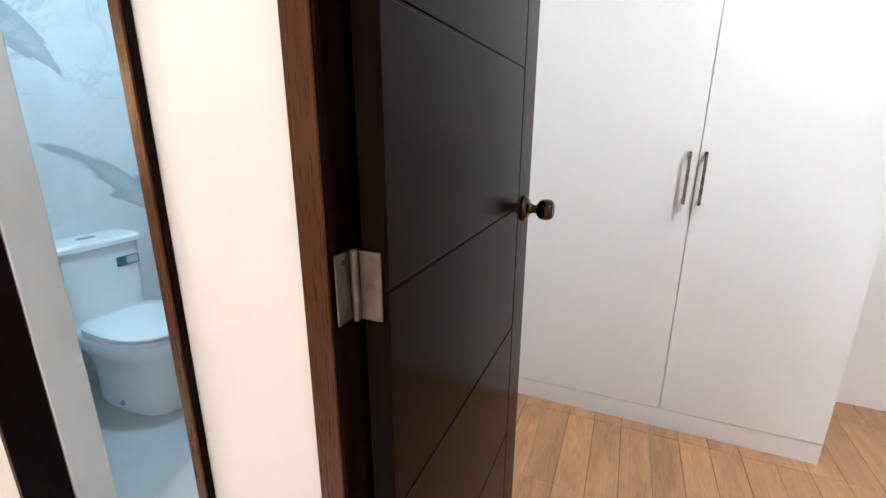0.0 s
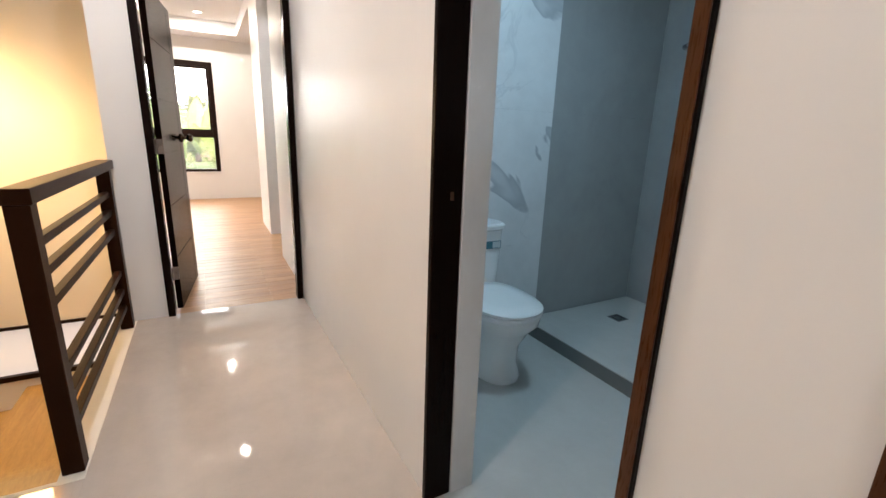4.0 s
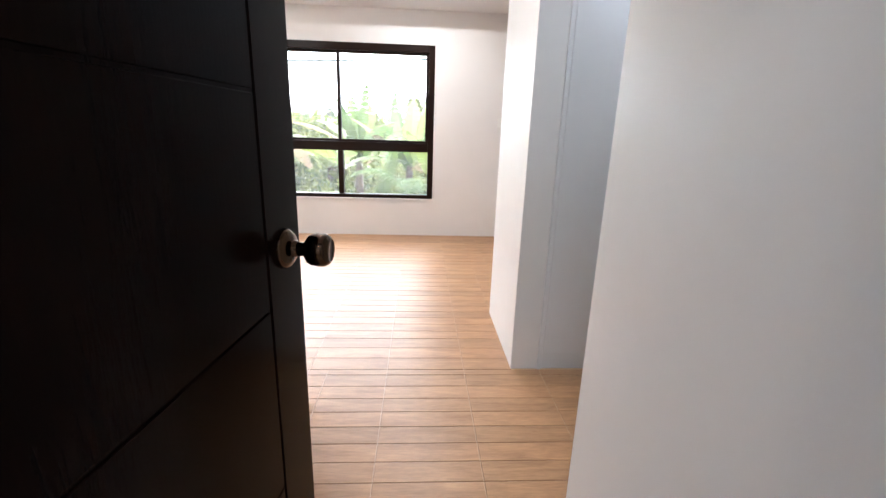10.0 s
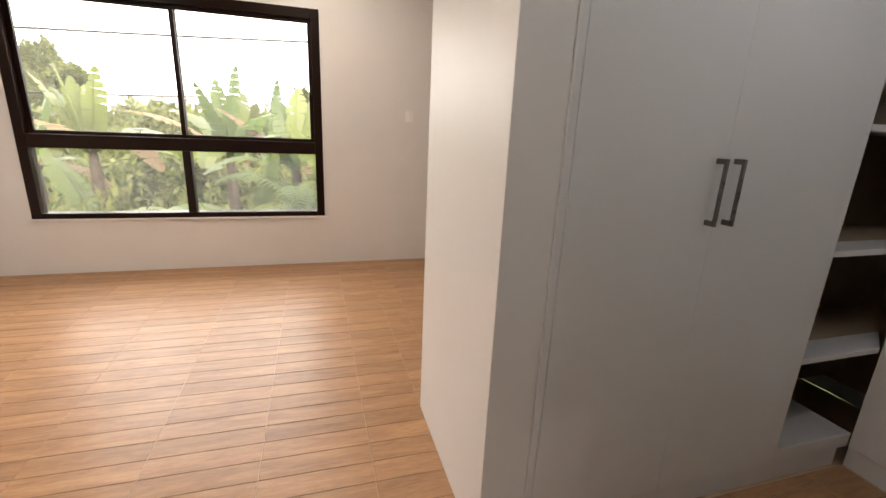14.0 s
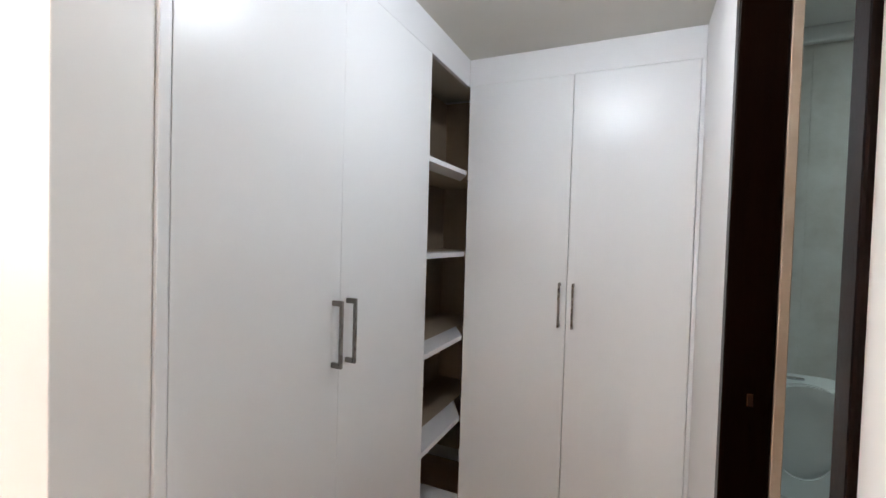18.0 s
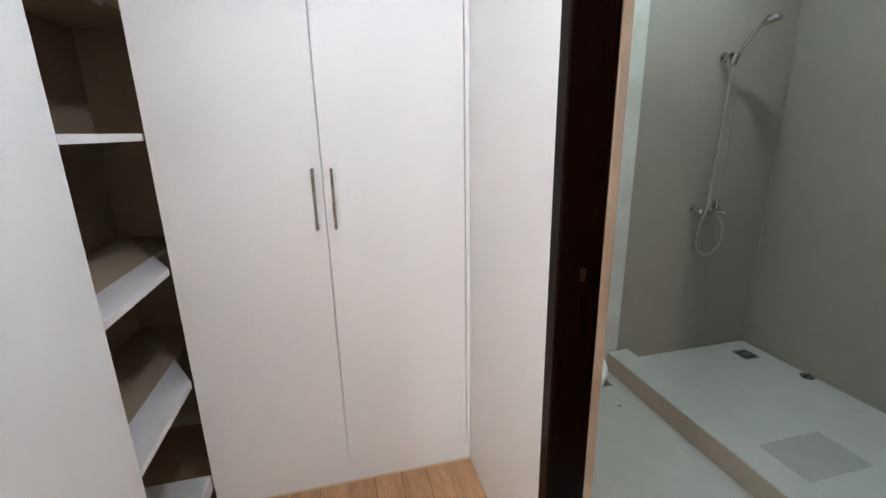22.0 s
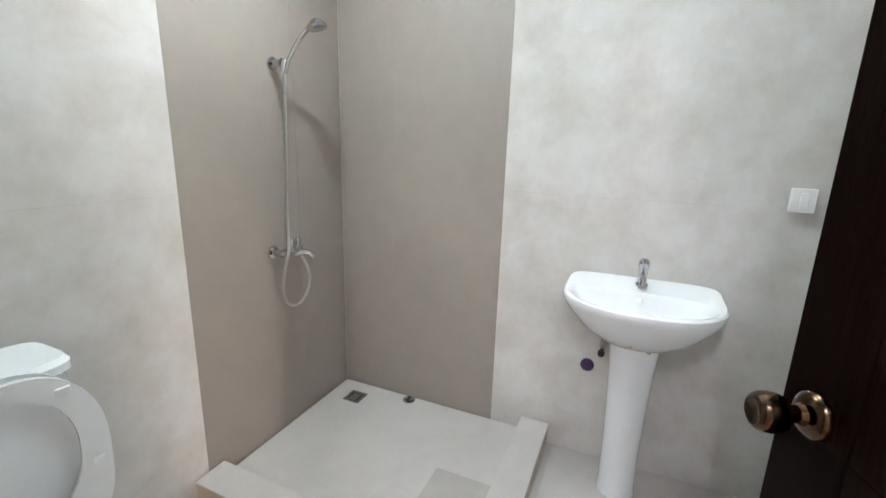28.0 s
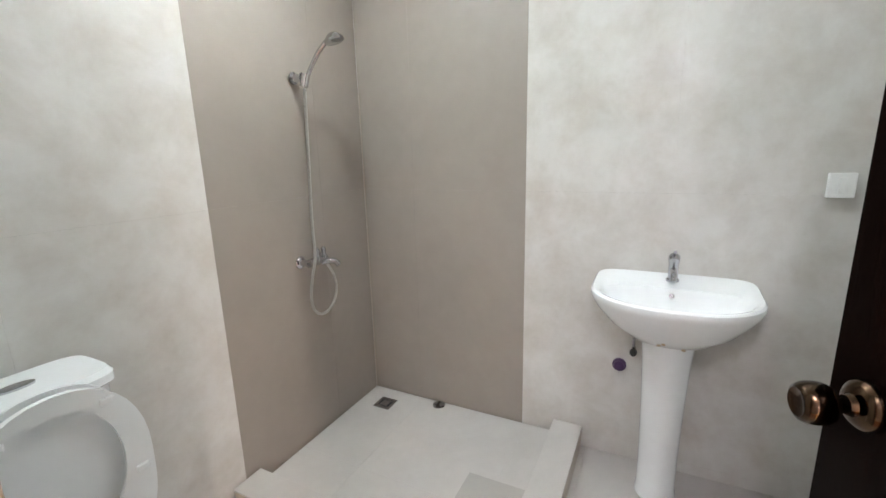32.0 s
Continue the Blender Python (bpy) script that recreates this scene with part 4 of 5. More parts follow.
pc = thing("pipe_cap", "dark purple plastic plug in the wall under the basin", "pipe cap", pose(X_B2E - 0.006, 1.475, 0.476))
part("cap", lathe([(0, 0), (0.030, 0), (0.030, 0.012), (0.024, 0.016), (0.022, 0.024), (0, 0.024)], 12, Matrix.Rotation(radians(-90), 4, "Y")), M_PURPLE, pc, "", True)
av = thing("angle_valve", "dark chrome angle valve with a hose under the basin", "valve", pose(X_B2E - 0.006, 1.42, 0.565))
part("body", tube([(0, 0, 0), (-0.05, 0, 0)], 0.010, 10), M_CHROME, av, "", True)
part("handle", lathe([(0, 0), (0.016, 0), (0.014, 0.018), (0, 0.02)], 10, Matrix.Translation((-0.045, 0, 0)) @ Matrix.Rotation(radians(-90), 4, "Y")), M_BLACK, av)
part("hose", tube(smooth_path([(-0.03, 0, 0.01), (-0.035, 0, 0.06), (-0.06, -0.03, 0.12), (-0.08, -0.08, 0.17)]), 0.007, 8), M_CHROME, av, "", True)


def shower(m, label, corner=1):
    """On a wall at y = 0, coming out to -y. corner: the side to which the head points."""
    s = thing("shower_set", label, "shower", m)
    mix = part("mixer", tube([(-0.068, -0.055, 0.955), (-0.06, -0.055, 0.955), (0.03, -0.055, 0.955), (0.036, -0.055, 0.955)], 0.019, 16), M_CHROME, s, "chrome shower mixer", True)
    for x in (-0.068, 0.048):
        part("escutcheon", lathe([(0, 0), (0.030, 0), (0.030, 0.006), (0.022, 0.014), (0.016, 0.016), (0.014, 0.055), (0, 0.056)], 20, Matrix.Translation((x + 0.005, 0, 0.955)) @ Matrix.Rotation(radians(90), 4, "X")), M_CHROME, mix, "", True)
    part("spout", tube(smooth_path([(0.015, -0.06, 0.942), (0.03, -0.085, 0.950), (0.050, -0.110, 0.944), (0.060, -0.122, 0.925)]), 0.014, 12), M_CHROME, mix, "", True)
    for x in (-0.012, 0.030):
        part("handle", lathe([(0, 0), (0.016, 0), (0.015, 0.02), (0.010, 0.028), (0.013, 0.050), (0.008, 0.058), (0, 0.058)], 14, Matrix.Translation((x, -0.06, 0.958))), M_CHROME, mix, "", True)
    br = part("bracket", lathe([(0, 0), (0.026, 0), (0.026, 0.008), (0.018, 0.014), (0.015, 0.045), (0.020, 0.055), (0, 0.058)], 18, Matrix.Translation((0, 0, 1.765)) @ Matrix.Rotation(radians(90), 4, "X")), M_CHROME, s, "chrome wall bracket", True)
    part("holder", tube([(-0.004, -0.062, 1.725), (0.004, -0.072, 1.775)], 0.018, 12), M_CHROME, br, "", True)
    hx = 0.045 * corner
    hs = part("hand_shower", tube(smooth_path([(0, -0.066, 1.735), (0.012 * corner, -0.085, 1.785), (hx * 0.6, -0.125, 1.855), (hx, -0.165, 1.905)]), 0.0095, 12), M_CHROME, s, "chrome hand shower", True)
    part("head", lathe([(0, 0.018), (0.016, 0.018), (0.030, 0.008), (0.042, -0.006), (0.042, -0.016), (0.036, -0.020), (0, -0.020)], 24, Matrix.Translation((hx * 1.15, -0.195, 1.915)) @ Matrix.Rotation(radians(-8 * corner), 4, "Y") @ Matrix.Rotation(radians(-14), 4, "X")), M_CHROME, hs, "", True)
    part("hose", tube(smooth_path([(0, -0.062, 1.72), (-0.006, -0.055, 1.45), (-0.022, -0.056, 1.15), (-0.055, -0.086, 0.99), (-0.082, -0.086, 0.90), (-0.095, -0.08, 0.81), (-0.075, -0.075, 0.735), (-0.015, -0.072, 0.70), (0.05, -0.072, 0.725), (0.088, -0.07, 0.79), (0.08, -0.065, 0.87), (0.045, -0.058, 0.935)], 10), 0.0065, 8), M_HOSE, s, "steel shower hose", True)
    return s


M_HOSE = plain("steel_hose", (0.62, 0.60, 0.58), 0.28, 1.0, 0.25, 220)
shower(pose(-3.592, Y_BN - 0.009, 0), "chrome wall shower with a looping steel hose", 1)
shower(pose(-2.40, Y_BN - 0.009, -0.10), "chrome wall shower seen through the small bathroom doorway", -1)


def drain(x, y, z, label="square steel floor drain grate"):
    d = thing("floor_drain", label, "floor drain", pose(x, y, z), "floor drains")
    part("frame", slab("x", 0, 0.004, -0.05, 0.05, -0.05, 0.05, [(-0.036, 0.036, -0.036, 0.036)]), M_CHROME, d).matrix_local = Matrix.Rotation(radians(-90), 4, "Y")
    part("well", box(-0.036, 0.036, -0.036, 0.036, 0.0003, 0.0012), M_BLACK, d)
    part("cover", box(-0.023, 0.023, -0.023, 0.023, 0.0015, 0.0050, 0.0015), M_CHROME, d, "bright steel cover plate")
    for k in (-0.030, 0.030):
        part("bar", box(k - 0.003, k + 0.003, -0.034, 0.034, 0.0015, 0.0035, 0.0005), M_CHROME, d)


drain(-3.275, 2.675, 0.052)
drain(-4.258, 2.712, 0.004)
drain(-2.50, 2.40, 0.052)
pl = thing("shower_plug", "small round steel floor plug by the shower wall", "floor plug", pose(-3.165, 2.39, 0.052))
part("cap", lathe([(0, 0), (0.035, 0), (0.033, 0.004), (0.02, 0.006), (0, 0.005)], 18), M_NICKEL, pl, "", True)


def plate(name, label, cat, m, w, h, rockers=1, group="", d=0.009):
    """A wall plate facing +y of its own."""
    p = thing(name, label, cat, m, group)
    part("plate", box(-w / 2, w / 2, 0, d, -h / 2, h / 2, 0.003), M_PLASTIC, p)
    for k in range(rockers):
        x = (k - (rockers - 1) / 2) * w / rockers * 0.8
        part("rocker", box(x - 0.011, x + 0.011, d - 0.001, d + 0.006, -h * 0.33, h * 0.33, 0.003), M_PLASTIC, p)
    return p


plate("light_switch", "white wall switch beside the bedroom door", "light switch", pose(-4.305, Y_P, 1.360, 0, 0, 180), 0.075, 0.125)
plate("light_switch", "small white wall switch on the stone tiles by the basin", "light switch", pose(X_B2E - 0.008, 0.812, 1.288, 0, 0, 90), 0.074, 0.085, 1, "", 0.026)
plate("light_switch", "white wall switch next to the bedroom window", "light switch", pose(X_WIN, 1.06, 1.47, 0, 0, -90), 0.07, 0.11)
plate("wall_outlet", "white wall outlet low on the bedroom wall", "outlet", pose(-8.90, -2.78, 0.40), 0.20, 0.075, 3)
vt = thing("vent_cover", "small white cover plate high on the shower wall", "cover plate", pose(-3.30, Y_BN - 0.008, 2.325, 0, 0, 180))
part("plate", box(-0.065, 0.065, 0, 0.010, -0.04, 0.04, 0.003), M_PLASTIC, vt)



# ---- outside ----
def foliage(name, deep, pale, through_col, rough=0.45, small=False):
    """Leaf green that differs from piece to piece; half of the light passes through."""
    m, n, l, b = mat_new(name, deep, rough)
    oi, geo = n.new("ShaderNodeObjectInfo"), n.new("ShaderNodeNewGeometry")
    add = n.new("ShaderNodeMath")
    add.operation = "WRAP"
    both = n.new("ShaderNodeMath")
    both.operation = "ADD"
    l.new(oi.outputs["Random"], both.inputs[0])
    both.inputs[1].default_value = 0.0
    if small:
        l.new(geo.outputs["Random Per Island"], both.inputs[1])
    l.new(both.outputs[0], add.inputs[0])
    add.inputs[1].default_value, add.inputs[2].default_value = 1.0, 0.0
    spots = noise_tex(n, l, world_coords(n, l), 5, 4)
    c = mixed(n, l, add.outputs[0], deep, pale)
    c = mixed(n, l, ramp(n, l, spots, [(0.60, (0, 0, 0)), (0.75, (0.5, 0.5, 0.5))]), c, (0.26, 0.20, 0.10))
    l.new(c, b.inputs["Base Color"])
    tr, mx = n.new("ShaderNodeBsdfTranslucent"), n.new("ShaderNodeMixShader")
    l.new(mixed(n, l, 1.0, c, through_col, "MULTIPLY"), tr.inputs["Color"])
    mx.inputs[0].default_value = 0.5
    l.new(b.outputs[0], mx.inputs[1])
    l.new(tr.outputs[0], mx.inputs[2])
    l.new(mx.outputs[0], n["Material Output"].inputs["Surface"])
    return m


M_GRASS = plain("ground_grass", (0.10, 0.14, 0.045), 0.9, 0, 0.5, 0.6)
M_LEAF = foliage("banana_leaf", (0.07, 0.12, 0.035), (0.20, 0.24, 0.08), (1.6, 1.5, 1.2), 0.36)
M_LEAF2 = foliage("shrub_leaf", (0.06, 0.085, 0.028), (0.22, 0.25, 0.075), (1.5, 1.4, 1.2), 0.5, True)
M_LEAF3 = foliage("dry_leaf", (0.16, 0.11, 0.06), (0.34, 0.27, 0.16), (1.4, 1.3, 1.2), 0.7)
M_BARK = plain("bark", (0.15, 0.11, 0.07), 0.9, 0, 0.4, 8)
structure("ground", box(-400, -9.8, -400, 400, -3.4, -3.2), M_GRASS, "rough green ground outside the window", "ground")
rng = random.Random(7)


def blade(verts, faces, base, yaw, rise, length, width, droop, seg=12, torn=0.35):
    """A long arching blade on a midrib; each side is split into lobes that hang a little apart."""
    p = Vector(base)
    d = Vector((math.cos(yaw) * math.cos(rise), math.sin(yaw) * math.cos(rise), math.sin(rise)))
    side = Vector((-math.sin(yaw), math.cos(yaw), 0))
    spine = []
    for i in range(seg + 1):
        spine.append((p.copy(), d.copy()))
        p = p + d * length / seg
        d = (d + Vector((0, 0, -droop * (0.4 + 1.2 * i / seg) / seg))).normalized()
    for sg in (-1, 1):
        hang = rng.uniform(-0.15, 0.3)
        for i in range(seg):
            (a, da), (b, db) = spine[i], spine[i + 1]
            t0, t1 = i / seg, (i + 1) / seg
            w0 = width * math.sin(math.pi * (0.05 + 0.93 * t0)) ** 0.6 * rng.uniform(0.85, 1.08)
            w1 = width * math.sin(math.pi * min(0.98, 0.05 + 0.93 * t1)) ** 0.6 * rng.uniform(0.85, 1.08)
            hang = 0.7 * hang + 0.3 * rng.uniform(-0.45, 0.55)
            up = side.cross(da).normalized()
            slip = da * length / seg * torn * rng.uniform(0.0, 0.6)
            o0 = a + side * sg * w0 + up * (0.3 - hang) * w0 + slip
            o1 = b + side * sg * w1 + up * (0.3 - hang) * w1 - slip * rng.uniform(0.2, 1.0)
            k = len(verts)
            verts += [a, b, o1, o0] if sg > 0 else [b, a, o0, o1]
            faces.append((k, k + 1, k + 2, k + 3))
    k = len(verts)
    for q, dq in spine[::2]:
        verts += [q + side * 0.012, q - side * 0.012 - Vector((0, 0, 0.012))]
    for m in range(len(spine[::2]) - 1):
        faces.append((k + 2 * m, k + 2 * m + 1, k + 2 * m + 3, k + 2 * m + 2))


def leaf_part(name, verts, faces, mat, parent):
    me = bpy.data.meshes.new(name)
    me.from_pydata([tuple(v) for v in verts], [], faces)
    me.materials.append(mat)
    o = new(name, me)
    o.parent = parent
    return o


def banana_plant(x, y, crown, n=9, upright=0.4):
    """crown: the height in the world from which the leaves spring."""
    h = crown + 3.2
    t = thing("banana_plant", "green banana plant with broad torn arching leaves outside the window", "banana plant", pose(x, y, -3.2), "banana plants")
    part("stem", lathe([(0.16, 0), (0.13, h * 0.4), (0.10, h * 0.8), (0.06, h), (0, h + 0.1)], 10), M_BARK, t, "", True)
    for i in range(n):
        yaw = 2 * math.pi * i / n + rng.uniform(-0.4, 0.4)
        dry = rng.random() < 0.16
        rise = rng.uniform(1.1, 1.45) if rng.random() < upright else rng.uniform(0.25, 1.0)
        vs, fs = [], []
        blade(vs, fs, (0, 0, h - rng.uniform(0, 0.25)), yaw, rise - (0.5 if dry else 0), rng.uniform(1.05, 1.7), rng.uniform(0.16, 0.27), rng.uniform(0.5, 1.0) if rise > 1.1 else rng.uniform(1.2, 2.6))
        leaf_part("leaf", vs, fs, M_LEAF3 if dry else M_LEAF, t)


def palm(x, y, crown, n=9):
    t = thing("palm", "green feather palm with drooping narrow leaflets outside the window", "palm", pose(x, y, -3.2))
    h = crown + 3.2
    part("trunk", lathe([(0.10, 0), (0.08, h * 0.6), (0.05, h), (0, h + 0.06)], 10), M_BARK, t, "", True)
    for i in range(n):
        yaw, rise = 2 * math.pi * i / n + rng.uniform(-0.25, 0.25), rng.uniform(0.4, 1.2)
        p = Vector((0, 0, h))
        d = Vector((math.cos(yaw) * math.cos(rise), math.sin(yaw) * math.cos(rise), math.sin(rise)))
        side = Vector((-math.sin(yaw), math.cos(yaw), 0))
        vs, fs, step = [], [], 0.055
        for k in range(24):
            size = 0.30 * math.sin(math.pi * (0.12 + 0.80 * k / 24)) + 0.05
            for sg in (-1, 1):
                tip = p + (side * sg * 0.8 + d * 0.55 + Vector((0, 0, -0.35))) * size
                mid = p + (side * sg * 0.45 + d * 0.25) * size
                wid = d * 0.022
                b = len(vs)
                vs += [p - wid * 0.5, mid - wid, tip, mid + wid, p + wid * 0.5]
                fs.append((b, b + 1, b + 2, b + 3, b + 4))
            p = p + d * step
            d = (d + Vector((0, 0, -0.085))).normalized()
        leaf_part("frond", vs, fs, M_LEAF, t)


def leaf_clump(rad, height, count, size):
    verts, faces = [], []
    for _ in range(count):
        a, r, z = rng.uniform(0, 6.283), rad * math.sqrt(rng.random()), rng.random()
        k = math.sqrt(max(0.05, 1 - (z - 0.35) ** 2 * 1.6)) * (0.75 + 0.5 * noise.noise(Vector((math.cos(a) * 2, math.sin(a) * 2, z * 3 + rad))))
        c = Vector((r * k * math.cos(a), r * k * math.sin(a), z * height * (0.8 + 0.4 * noise.noise(Vector((math.cos(a) * 1.5, math.sin(a) * 1.5, 5))))))
        d = Vector((rng.uniform(-1, 1), rng.uniform(-1, 1), rng.uniform(-0.4, 0.9))).normalized()
        s = d.orthogonal().normalized() * size * rng.uniform(0.25, 0.5)
        d = d * size * rng.uniform(0.7, 1.4)
        b = len(verts)
        verts += [c - d, c + s, c + d, c - s]
        faces.append((b, b + 1, b + 2, b + 3))
    me = bpy.data.meshes.new("foliage")
    me.from_pydata([tuple(v) for v in verts], [], faces)
    return me


clumps = []
for k in range(5):
    me = leaf_clump(1.3, 2.4, 4200, 0.085 if k else 0.13)
    me.materials.append(M_LEAF2)
    clumps.append(me)
SHRUBS = "shrubs outside the window"
for i in range(34):
    x = -12.3 - 5.5 * ((i * 0.618) % 1)
    y = -5.6 + 7.4 * ((i * 0.381 + 0.13) % 1)
    o = new("shrub", clumps[i % 5])
    s = rng.uniform(0.8, 1.25)
    top = rng.uniform(0.15, 0.75) + 0.10 * (-12.3 - x)
    o.matrix_world = Matrix.LocRotScale((x, y, -3.25), Euler((0, 0, rng.uniform(0, 6))), (s, s, (top + 3.2) / 2.3))
    tagged(o, "dense green shrub with many small leaves", "shrub", SHRUBS)
for i in range(14):
    o = new("shrub", clumps[i % 5])
    s = rng.uniform(0.55, 0.85)
    top = rng.uniform(-0.15, 0.45)
    o.matrix_world = Matrix.LocRotScale((-11.7 - 0.9 * ((i * 0.618) % 1), -4.4 + 0.36 * i, -3.25), Euler((0, 0, rng.uniform(0, 6))), (s, s, (top + 3.2) / 2.3))
    tagged(o, "dense green shrub close to the window", "shrub", SHRUBS)
for i in range(38):
    x = -20.0 - 16.0 * ((i * 0.618) % 1)
    y = -0.50 * (-4 - x) + 0.72 * (-4 - x) * ((i * 0.381) % 1)
    o = new("shrub", clumps[i % 5])
    s = rng.uniform(1.5, 2.2)
    top = 1.36 + 0.034 * (-5 - x) + rng.uniform(-0.25, 0.15)
    o.matrix_world = Matrix.LocRotScale((x, y, -3.25), Euler((0, 0, rng.uniform(0, 6))), (s, s, (top + 3.2) / 2.3))
    tagged(o, "pale green field bush in the haze", "shrub", SHRUBS)
for x, y, c, n, u in ((-13.5, -1.25, 0.85, 9, 0.6), (-13.0, -0.15, 0.75, 10, 0.3), (-13.2, 0.75, 0.9, 9, 0.4), (-14.0, -3.45, 0.85, 10, 0.4), (-14.6, -4.6, 0.6, 9, 0.3), (-12.3, -0.75, -0.15, 9, 0.15),
                      (-12.6, -2.9, -0.35, 8, 0.1), (-15.6, -2.3, 0.45, 8, 0.3), (-16.4, 0.9, 1.1, 9, 0.4), (-15.2, -6.2, 0.8, 9, 0.4), (-17.2, -0.9, 0.8, 8, 0.3), (-12.2, 0.5, 0.1, 8, 0.2), (-13.4, -5.4, 0.1, 8, 0.2)):
    banana_plant(x, y, c, n, u)
palm(-11.9, -0.12, 0.15, 10)


def broad_tree(x, y, h, r):
    t = thing("tree", "leafy tree with an uneven crown beyond the shrubs", "tree", pose(x, y, -3.2), "trees outside the window")
    part("trunk", tube(smooth_path([(0, 0, 0), (0.1, 0.05, h * 0.3), (-0.05, 0.1, h * 0.6), (0.05, 0, h * 0.85)]), 0.10, 8), M_BARK, t, "", True)
    for i in range(6):
        a = i * 1.05 + rng.uniform(-0.3, 0.3)
        part("limb", tube(smooth_path([(0, 0, h * (0.4 + 0.06 * i)), (r * 0.4 * math.cos(a), r * 0.4 * math.sin(a), h * (0.55 + 0.06 * i)), (r * 0.8 * math.cos(a), r * 0.8 * math.sin(a), h * (0.62 + 0.06 * i))], 4), 0.035, 6), M_BARK, t)
    for i in range(14):
        a, q = rng.uniform(0, 6.28), rng.uniform(0.1, 0.95)
        o = new("crown", clumps[i % 5])
        o.parent = t
        o.matrix_local = Matrix.LocRotScale((r * q * math.cos(a), r * q * math.sin(a), h * rng.uniform(0.5, 0.82)), Euler((0, 0, a)), [r * rng.uniform(0.2, 0.42) for _ in range(3)])


broad_tree(-24.0, -8.5, 6.7, 1.7)
broad_tree(-26.0, -10.6, 7.0, 2.2)
broad_tree(-20.0, -2.0, 6.0, 0.7)
broad_tree(-20.0, 0.1, 6.1, 0.9)
broad_tree(-36.0, -9.0, 5.3, 1.6)
M_SKYGLOW = glow("bright_overcast_sky", (0.97, 0.98, 1.0), 2.1)
structure("backdrop", rings([[Vector((-20 - 130 * math.cos(a), 130 * math.sin(a), z)) for z in (-6, 230)] + [Vector((-20 - 131 * math.cos(a), 131 * math.sin(a), z)) for z in (230, -6)] for a in (radians(-75 + 10 * k) for k in range(16))]), M_SKYGLOW, "pale bright hazy sky above the horizon", "sky")
hs = thing("house", "low far house with a grey metal roof", "house", pose(-45, -11.0, -3.2))
part("wall", box(-3, 3, -2.4, 2.4, 0, 5.3), M_WALL, hs)
part("roof", rings([[Vector((-3.6, y, 5.3)), Vector((0, y, 6.5)), Vector((3.6, y, 5.3)), Vector((0, y, 6.3))] for y in (-3.0, 3.0)]), M_NICKEL, hs, "grey metal roof")
pole = thing("utility_pole", "concrete utility pole carrying two cables", "utility pole", pose(-17, -14, -3.2))
part("shaft", lathe([(0.16, 0), (0.11, 7.5), (0, 7.6)], 12), M_GROUT, pole, "", True)
pole = thing("utility_pole", "concrete utility pole carrying two cables", "utility pole", pose(-17, 14, -3.2))
part("shaft", lathe([(0.16, 0), (0.11, 7.5), (0, 7.6)], 12), M_GROUT, pole, "", True)
for z, sag, rise, r in ((3.49, 0.25, 0.05, 0.027), (2.14, 0.2, 0.04, 0.017)):
    w = thing("power_line", "thin dark overhead cable between two poles", "cable", pose(-16.9, 0, z), "overhead cables")
    part("cable", tube([(0, -14 + k * 2.0, rise * (k * 2.0 - 14) - sag * math.sin(math.pi * k / 14)) for k in range(15)], r, 6), M_BLACK, w)


# crumb of dirt left on the bathroom floor
crumb = lathe([(0.006, 0.0), (0.011, 0.003), (0.009, 0.007), (0.003, 0.009)], 9, pose(-4.287, 2.49, 0.003) @ Matrix.Diagonal((0.75, 0.45, 0.5, 1)))
tagged(part("dirt_crumb", crumb, M_BLACK), "small dark crumb of dirt on the tiled bathroom floor", "debris")

# ---- tiles, last ----
def shared_tile(name, sx, sy, t, planks=0, bev=0.0005):
    bm = bmesh.new()
    if planks:
        w = sx / planks
        for k in range(planks):
            x0 = -sx / 2 + k * w
            g = 0.0030
            rings([[Vector((x0 + a, b, z)) for a, b in ((i0, -sy / 2 + e), (w - i0, -sy / 2 + e), (w - i0, sy / 2 - e), (i0, sy / 2 - e))] for i0, e, z in ((0.0015, 0.0002, -0.0030), (0.0015, 0.0002, -0.0010), (g, 0.0010, 0))], bm=bm)
        n0 = len(bm.faces)
        rings([[Vector((a * sx / 2, b * sy / 2, z)) for a, b in ((-1, -1), (1, -1), (1, 1), (-1, 1))] for z in (-t, -0.0013)], bm=bm)
        bm.faces.ensure_lookup_table()
        for fc in bm.faces[n0:]:
            fc.material_index = 1
    else:
        rings([[Vector((a, b, z)) for a, b in ((-sx / 2 + e, -sy / 2 + e), (sx / 2 - e, -sy / 2 + e), (sx / 2 - e, sy / 2 - e), (-sx / 2 + e, sy / 2 - e))] for e, z in ((0, -t), (0, -bev), (bev, 0))], bm=bm)
    me = bpy.data.meshes.new(name)
    bm.normal_update()
    bm.to_mesh(me)
    bm.free()
    return me


